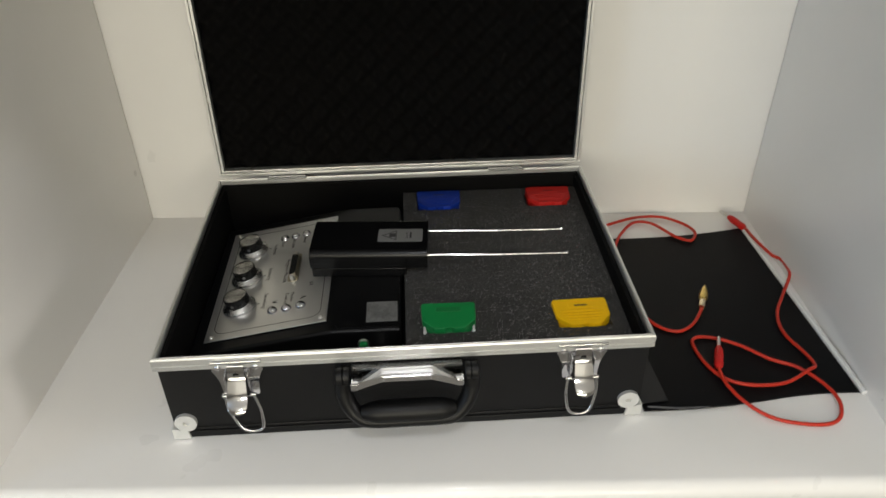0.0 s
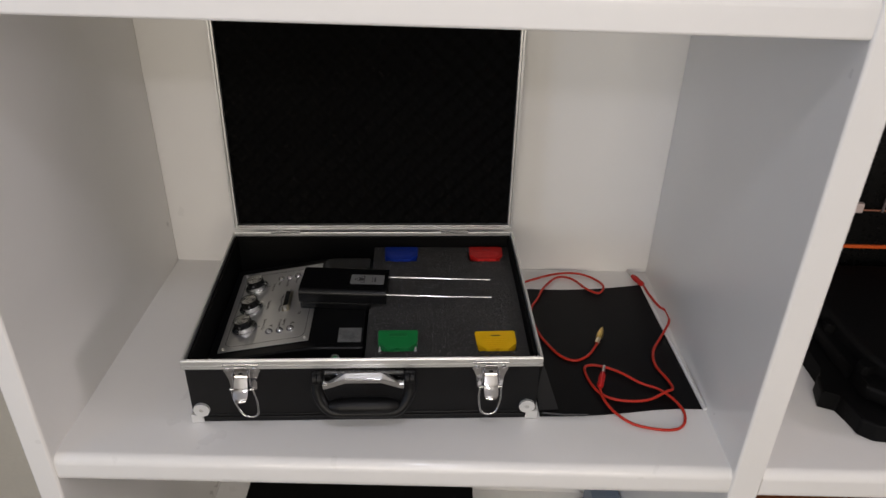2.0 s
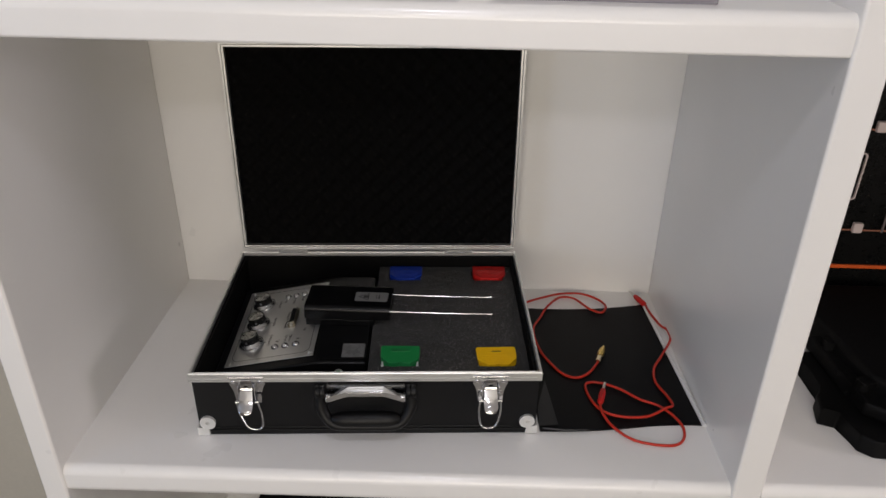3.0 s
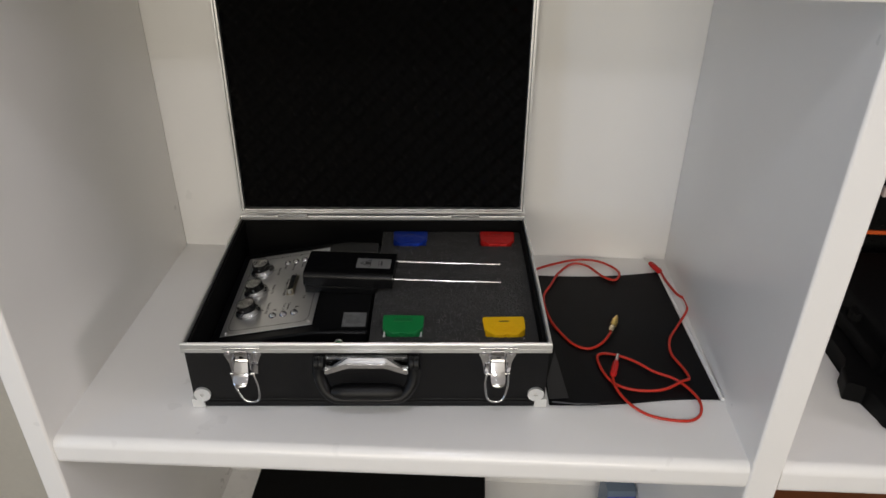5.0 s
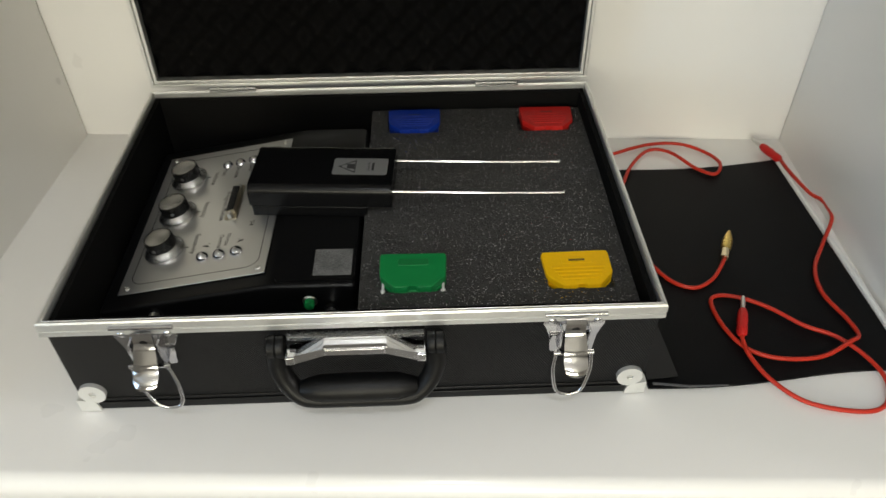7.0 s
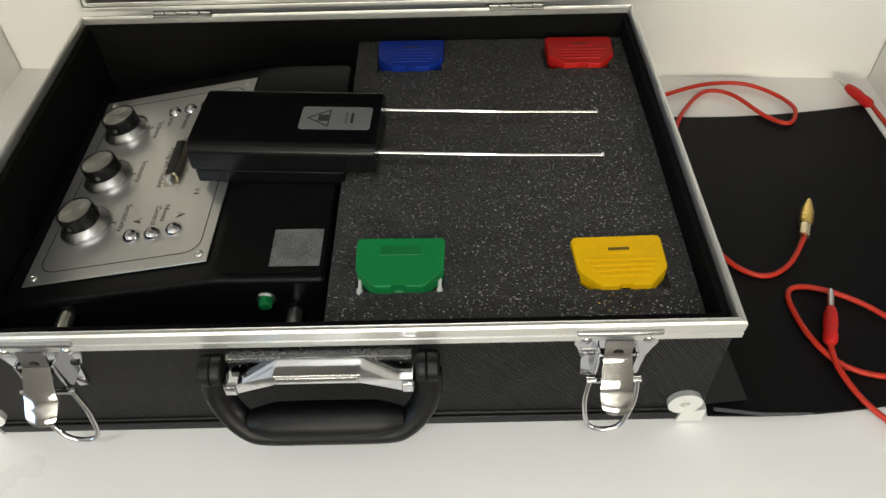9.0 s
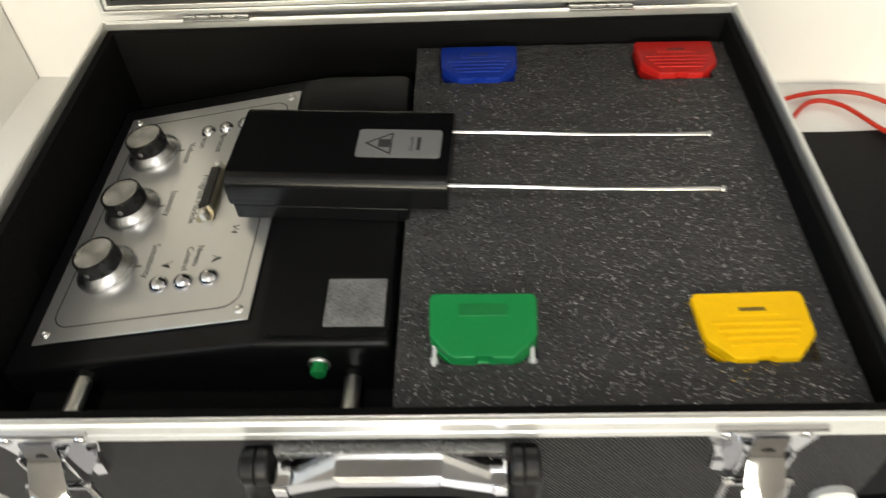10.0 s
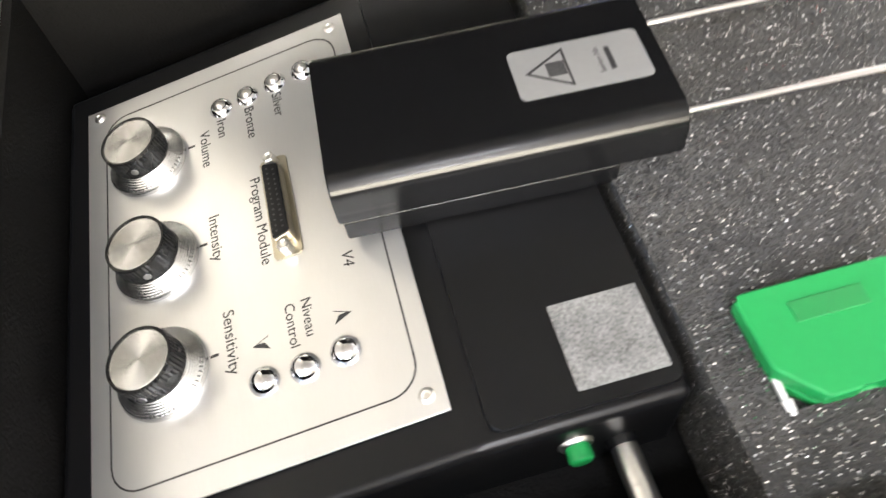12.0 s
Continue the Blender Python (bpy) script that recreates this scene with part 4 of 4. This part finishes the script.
# ---------------------------------------------------------------- antenna head lying across
def build_head():
    turn = Matrix.Translation((0.2075, 0.1795, 0.004)) @ pose(0, 0, 0, 0, 0, -3.3)
    ob = thing("antenna_head", (0.2075, 0.1785, 0.0946), "black metal antenna head with two chrome rods on the control box", "antenna", world=INSIDE)
    side = Matrix(((0, 0, 1, 0), (1, 0, 0, 0), (0, 1, 0, 0), (0, 0, 0, 1)))
    up = round_rect(-0.0355, 0.0355, 0.1030, 0.1255, 0.0075, 6)
    low = [(-0.0350, 0.1033), (0.0350, 0.1033), (0.0345, 0.0919), (0.0330, 0.0906), (-0.0330, 0.0906), (-0.0345, 0.0919)]
    # the upper half keeps a square lower edge
    arc = [(x, z if z > 0.1130 else (0.1037 if z < 0.108 else z)) for x, z in up]
    arc = [(0.0355, 0.1037) if (z < 0.1040 and x > 0) else ((-0.0355, 0.1037) if z < 0.1040 else (x, z)) for x, z in arc]
    seen, clean = set(), []
    for p in arc:
        if p not in seen:
            seen.add(p)
            clean.append(p)
    part("upper_shell", prism(B(), clean, -0.0685, 0.0650, 0.0007, 1, turn @ side), SATIN, ob)
    part("lower_shell", prism(B(), low, -0.0670, 0.0410, 0.0008, 1, turn @ side), SATIN, ob)
    sticker = part("sticker", prism(B(), round_rect(0.0075, 0.0590, -0.0140, 0.0120, 0.0025), 0.1256, 0.1258, m=turn), STICKER, ob, "silver warning sticker", smooth=False)
    tri = [(0.0120, -0.0012), (0.0290, 0.0092), (0.0290, -0.0116)]
    c = (0.0233, -0.0012)
    part("warning_triangle", ring(B(), tri, [(c[0] + (x - c[0]) * 0.82, c[1] + (y - c[1]) * 0.82) for x, y in tri], 0.1258, 0.1259, turn), PRINT, sticker, smooth=False)
    part("code_patch", box(B(), 0.0205, 0.0278, -0.0048, 0.0026, 0.1258, 0.12588, m=turn), DARKCODE, sticker, smooth=False)
    lettering("printed_word", "Serien-Nr.", 0.0033, turn @ Matrix.Translation((0.0420, -0.0078, 0.12582)) @ Matrix.Rotation(radians(90), 4, "Z"), PRINT, sticker)
    part("text_bar", box(B(), 0.0442, 0.0463, -0.0070, 0.0050, 0.1258, 0.12588, m=turn), PRINT, sticker, smooth=False)
    for y in (0.0240, -0.0255):
        a, b = turn @ Vector((0.0620, y, 0.1150)), turn @ Vector((0.1500, y, 0.1150))
        c2, d2 = turn @ Vector((0.2225, y + 0.002, 0.1150)), turn @ Vector((0.2250, y + 0.002, 0.1150))
        antenna = part("antenna_rod", rod(B(), a, b, 0.0019, 14), CHROME, ob, "thin telescopic chrome rod")
        part("rod_segment", rod(B(), b, c2, 0.0016, 14), CHROME, antenna)
        part("rod_tip", rod(B(), c2, d2, 0.0024, 14), CHROME, antenna)
    return ob


build_head()


# ---------------------------------------------------------------- folder and red leads beside the case
def build_folder():
    ob = thing("folder", (0.37, 0.75, 0.0), "thin black document folder with a pale spine bar on the shelf", "folder")
    fl, fr, br, bl = (0.264, 0.577), (0.5055, 0.6015), (0.4810, 0.926), (0.245, 0.906)
    bm = B()
    n = 16

    def at(s, t, z):
        x = (fl[0] * (1 - s) + fr[0] * s) * (1 - t) + (bl[0] * (1 - s) + br[0] * s) * t
        y = (fl[1] * (1 - s) + fr[1] * s) * (1 - t) + (bl[1] * (1 - s) + br[1] * s) * t
        # the back edge sags and the front edge waves a little
        y += -0.010 * t * 4 * s * (1 - s) - 0.004 * (1 - t) * math.sin(6 * s)
        lift = 0.0022 * (1 - t) * max(0.0, math.sin(5 * s + 0.4)) + 0.0015 * t * s
        return Vector((x, y, z + lift))
    tops = [[bm.verts.new(at(i / n, j / n, 0.0024)) for i in range(n + 1)] for j in range(n + 1)]
    lows = [[bm.verts.new(at(i / n, j / n, 0.0004)) for i in range(n + 1)] for j in range(n + 1)]
    for j in range(n):
        for i in range(n):
            bm.faces.new((tops[j][i], tops[j][i + 1], tops[j + 1][i + 1], tops[j + 1][i]))
            bm.faces.new((lows[j][i], lows[j + 1][i], lows[j + 1][i + 1], lows[j][i + 1]))
    for k in range(n):
        bm.faces.new((tops[0][k], lows[0][k], lows[0][k + 1], tops[0][k + 1]))
        bm.faces.new((tops[n][k], tops[n][k + 1], lows[n][k + 1], lows[n][k]))
        bm.faces.new((tops[k][0], tops[k + 1][0], lows[k + 1][0], lows[k][0]))
        bm.faces.new((tops[k][n], lows[k][n], lows[k + 1][n], tops[k + 1][n]))
    part("cover", bm, FOLDER, ob)
    a, b = Vector((0.5075, 0.5985, 0.0042)), Vector((0.4830, 0.9290, 0.0042))
    part("spine_bar", rod(B(), a, b, 0.0034, 12), WHITEPLASTIC, ob, "pale plastic spine bar")
    bm = prism(B(), [(0.2635, 0.584), (0.2915, 0.588), (0.2800, 0.690), (0.2640, 0.625)], 0.0058, 0.0066)
    edge = prism(B(), [(0.268, 0.5790), (0.300, 0.5765), (0.334, 0.5790), (0.334, 0.5800), (0.300, 0.5785), (0.268, 0.5815)], 0.0052, 0.0058)
    part("sleeve_edge", edge, SLEEVE, ob, "pale edge of the clear sleeve", smooth=False)
    part("clear_pocket", bm, FILM, ob, "clear plastic corner pocket", smooth=False)


build_folder()
R = 0.0021


def lead(points, label, name="test_lead"):
    ob = thing(name, (points[0][0], points[0][1], 0.0), label, "cable")
    part("wire", sweep(B(), spline(points, 8), R, 10), REDCABLE, ob)
    return ob


Z1, Z2 = 0.0062, 0.0105
one = lead([(0.371, 0.740, 0.0075), (0.354, 0.714, Z1), (0.334, 0.700, Z1), (0.315, 0.705, Z1), (0.299, 0.725, Z1), (0.279, 0.770, Z1), (0.272, 0.830, Z1),
            (0.288, 0.872, Z1), (0.303, 0.907, Z1), (0.330, 0.943, 0.004), (0.356, 0.938, 0.005), (0.380, 0.903, Z1), (0.400, 0.892, Z1), (0.411, 0.914, Z1),
            (0.400, 0.940, 0.004), (0.372, 0.957, 0.0045), (0.332, 0.955, 0.0045), (0.286, 0.935, 0.004), (0.262, 0.920, 0.004)],
           "red test lead with a brass plug, looped beside the case")
d = Vector((0.016, 0.042, 0)).normalized()
p = Vector((0.371, 0.741, 0.0080))
m = towards(p, p + d)
part("plug_sleeve", lathe(B(), [(0.0042, 0), (0.0048, 0.001), (0.0048, 0.013), (0.0042, 0.014)], m, 18), GOLD, one, "gold plug sleeve")
part("plug_body", lathe(B(), [(0.0044, 0.0142), (0.0056, 0.018), (0.0056, 0.030), (0.0036, 0.040), (0.0016, 0.047)], m, 18), BRASS, one, "brass plug with a pointed end")

two = lead([(0.4840, 0.9230, 0.0085), (0.4870, 0.8900, 0.0100), (0.4970, 0.8530, 0.0090), (0.5045, 0.8400, 0.0100), (0.5060, 0.8260, 0.0110), (0.5030, 0.8030, 0.0110), (0.4810, 0.7660, Z1),
            (0.4610, 0.7300, Z1), (0.4560, 0.6950, Z1), (0.4670, 0.6600, Z1), (0.4700, 0.6400, Z1), (0.4570, 0.6280, Z2), (0.4270, 0.6130, Z1), (0.3900, 0.6100, Z1), (0.3630, 0.6200, Z1),
            (0.3480, 0.6450, Z1), (0.3425, 0.6780, Z1), (0.3520, 0.6890, Z1), (0.3740, 0.6860, Z1), (0.3980, 0.6730, Z1), (0.4230, 0.6510, Z1), (0.4490, 0.6370, Z1), (0.4670, 0.6130, Z1),
            (0.4740, 0.5880, 0.0060), (0.4680, 0.5670, 0.003), (0.4500, 0.5560, 0.003), (0.4180, 0.5580, 0.003), (0.3920, 0.5670, 0.004), (0.3710, 0.5880, Z1), (0.3600, 0.6130, 0.0085), (0.3585, 0.6340, 0.0110)],
           "red test lead with red banana plugs, looped on the folder")


def banana(parent, p, q, label):
    m = towards(p, q)
    body = part("banana_plug", lathe(B(), [(0.0026, 0), (0.0048, 0.003), (0.0052, 0.008), (0.0046, 0.014), (0.0052, 0.018), (0.0048, 0.028), (0.0034, 0.034)], m, 18), REDPLASTIC, parent, label)
    part("plug_tip", lathe(B(), [(0.0020, 0.033), (0.0021, 0.036), (0.0024, 0.044), (0.0018, 0.051), (0.0008, 0.053)], m, 14), STEEL, body, "steel plug tip")


banana(two, Vector((0.3583, 0.6320, 0.0115)), Vector((0.3745, 0.6860, 0.0125)), "red banana plug")
banana(two, Vector((0.4845, 0.9180, 0.0080)), Vector((0.4660, 0.9600, 0.0085)), "red banana plug")


# ---------------------------------------------------------------- neighbouring compartments
def build_rugged_case():
    """An open black rugged case in the next compartment, its lid hung with cords and clips."""
    ob = thing("rugged_case", (0.98, 0.74, 0.0), "open black rugged plastic case with orange straps", "case")
    plan = [(0.745, 0.640), (0.790, 0.575), (1.250, 0.575), (1.290, 0.620), (1.290, 0.900), (0.735, 0.900), (0.725, 0.790)]
    part("case_base", prism(B(), plan, 0.010, 0.078, 0.010, 3), DULLBLACK, ob)
    skirt = [(0.692, 0.760), (0.702, 0.668), (0.685, 0.651), (0.676, 0.613), (0.704, 0.612), (0.710, 0.560), (0.728, 0.546), (0.790, 0.540), (0.800, 0.552), (0.860, 0.552), (0.870, 0.540),
             (1.240, 0.540), (1.240, 0.760)]
    part("base_skirt", prism(B(), skirt, 0.0, 0.030, 0.004, 2), DULLBLACK, ob)
    upper = [(0.712, 0.770), (0.718, 0.672), (0.730, 0.650), (0.727, 0.600), (0.770, 0.568), (1.250, 0.562), (1.250, 0.770)]
    part("base_rim", prism(B(), upper, 0.032, 0.056, 0.006, 2), DULLBLACK, ob)
    for x, y, h, t in ((0.735, 0.735, 0.070, 4), (0.742, 0.635, 0.070, 20), (0.840, 0.572, 0.070, 88), (0.960, 0.570, 0.070, 90)):
        m = Matrix.Translation((x, y, 0)) @ pose(0, 0, 0, 0, 0, t)
        part("corner_rib", prism(B(), round_rect(-0.014, 0.014, -0.010, 0.010, 0.005), 0.030, h, 0.004, 2, m), DULLBLACK, ob)
    part("lid", box(B(), 0.735, 1.290, 0.925, 0.965, 0.020, 0.560, 0.010), GLOSSBLACK, ob, "glossy black upright lid")
    for z in (0.100, 0.440):
        part("strap", box(B(), 0.737, 1.288, 0.921, 0.926, z - 0.0032, z + 0.0032, 0.001), ORANGE, ob, "orange strap")
    for z in (0.176, 0.357):
        cord = part("cord", sweep(B(), spline([(0.737, 0.920, z), (0.85, 0.919, z - 0.002), (1.0, 0.919, z - 0.001), (1.288, 0.920, z)], 6), 0.0016, 8), CORD, ob, "thin brown cord")
        for x in (0.822 if z < 0.3 else 0.812, 0.930, 1.060):
            part("clip", box(B(), x - 0.008, x + 0.008, 0.910, 0.920, z - 0.004, z + 0.014, 0.002), PALEPINK, cord, "pale plastic clip")
    o = round_rect(-0.008, 0.008, -0.042, 0.042, 0.006)
    i = round_rect(-0.0058, 0.0058, -0.0398, 0.0398, 0.0045)
    m = Matrix.Translation((0.795, 0.917, 0.275)) @ pose(0, 0, 0, 90, 0, 0) @ pose(0, 0, 0, 0, 0, -1)
    part("hook", ring(B(), o, i, 0.0, 0.004, m), PALEPINK, ob, "pale oval hook")
    tab = part("hanging_tab", box(B(), 0.848, 0.866, 0.912, 0.920, 0.262, 0.284, 0.002), PALEPINK, ob, "pale clip with a hanging strip")
    part("strip", box(B(), 0.8640, 0.8675, 0.914, 0.917, 0.172, 0.264, 0.0008), DULLSTRIP, tab, "thin grey strip")


build_rugged_case()


def build_lower_case():
    ob = thing("equipment_case", (-0.046, 0.76, TOP2), "closed flat black case lying on the lower shelf", "case")
    part("case_body", box(B(), -0.285, 0.193, 0.60, 0.955, TOP2, TOP2 + 0.07, 0.004), LINING, ob)
    part("case_cover", box(B(), -0.285, 0.193, 0.60, 0.955, TOP2 + 0.072, TOP2 + 0.108, 0.004), LINING, ob)


build_lower_case()


def build_carton():
    m = Matrix.Translation((0.471, 0.885, TOP2)) @ pose(0, 0, 0, 0, 0, 4)
    ob = thing("carton", (0.471, 0.885, TOP2), "small grey-blue product carton standing on the lower shelf", "carton")
    part("carton_body", box(B(), -0.030, 0.030, -0.03, 0.03, 0.0, 0.125, 0.0015, m=m), NAVYBOX, ob)
    part("print_field", box(B(), -0.029, 0.029, -0.0312, -0.0302, 0.082, 0.108, m=m), BLUEPRINT, ob, "blue printed field", smooth=False)
    part("print_bar", box(B(), -0.020, 0.022, -0.0320, -0.0312, 0.091, 0.099, m=m), WHITEPLASTIC, ob, "white printed bar", smooth=False)


build_carton()


def build_chest():
    ob = thing("wooden_box", (0.98, 0.74, TOP2), "reddish brown wooden box on the lower shelf", "box")
    part("box_body", box(B(), 0.575, 1.38, 0.53, 0.95, TOP2, TOP2 + 0.36, 0.004), CARDBOARD, ob)
    part("box_lid", box(B(), 0.570, 1.385, 0.525, 0.955, TOP2 + 0.362, TOP2 + 0.385, 0.003), CARDBOARD, ob)


build_chest()


# flat boxes that make the upper shelf grey-violet behind its front edge
def build_grey_area(x0, x1, y0, y1):
    ob = thing("grey_area", ((x0 + x1) / 2, (y0 + y1) / 2, TOP1), "flat grey-violet area on the upper shelf", "sheet", "sheets on the upper shelf")
    bm = box(B(), x0, x1, y0, y1, TOP1 - 0.001, TOP1 + 0.006, 0.001)
    for v in bm.verts:
        v.co.z += 0.0080 - 0.006 * (v.co.x + 0.395) / 0.90
    part("area_body", bm, GREYVIOLET, ob)


build_grey_area(-0.30, 0.132, 0.514, 0.80)
build_grey_area(0.166, 0.388, 0.514, 0.80)
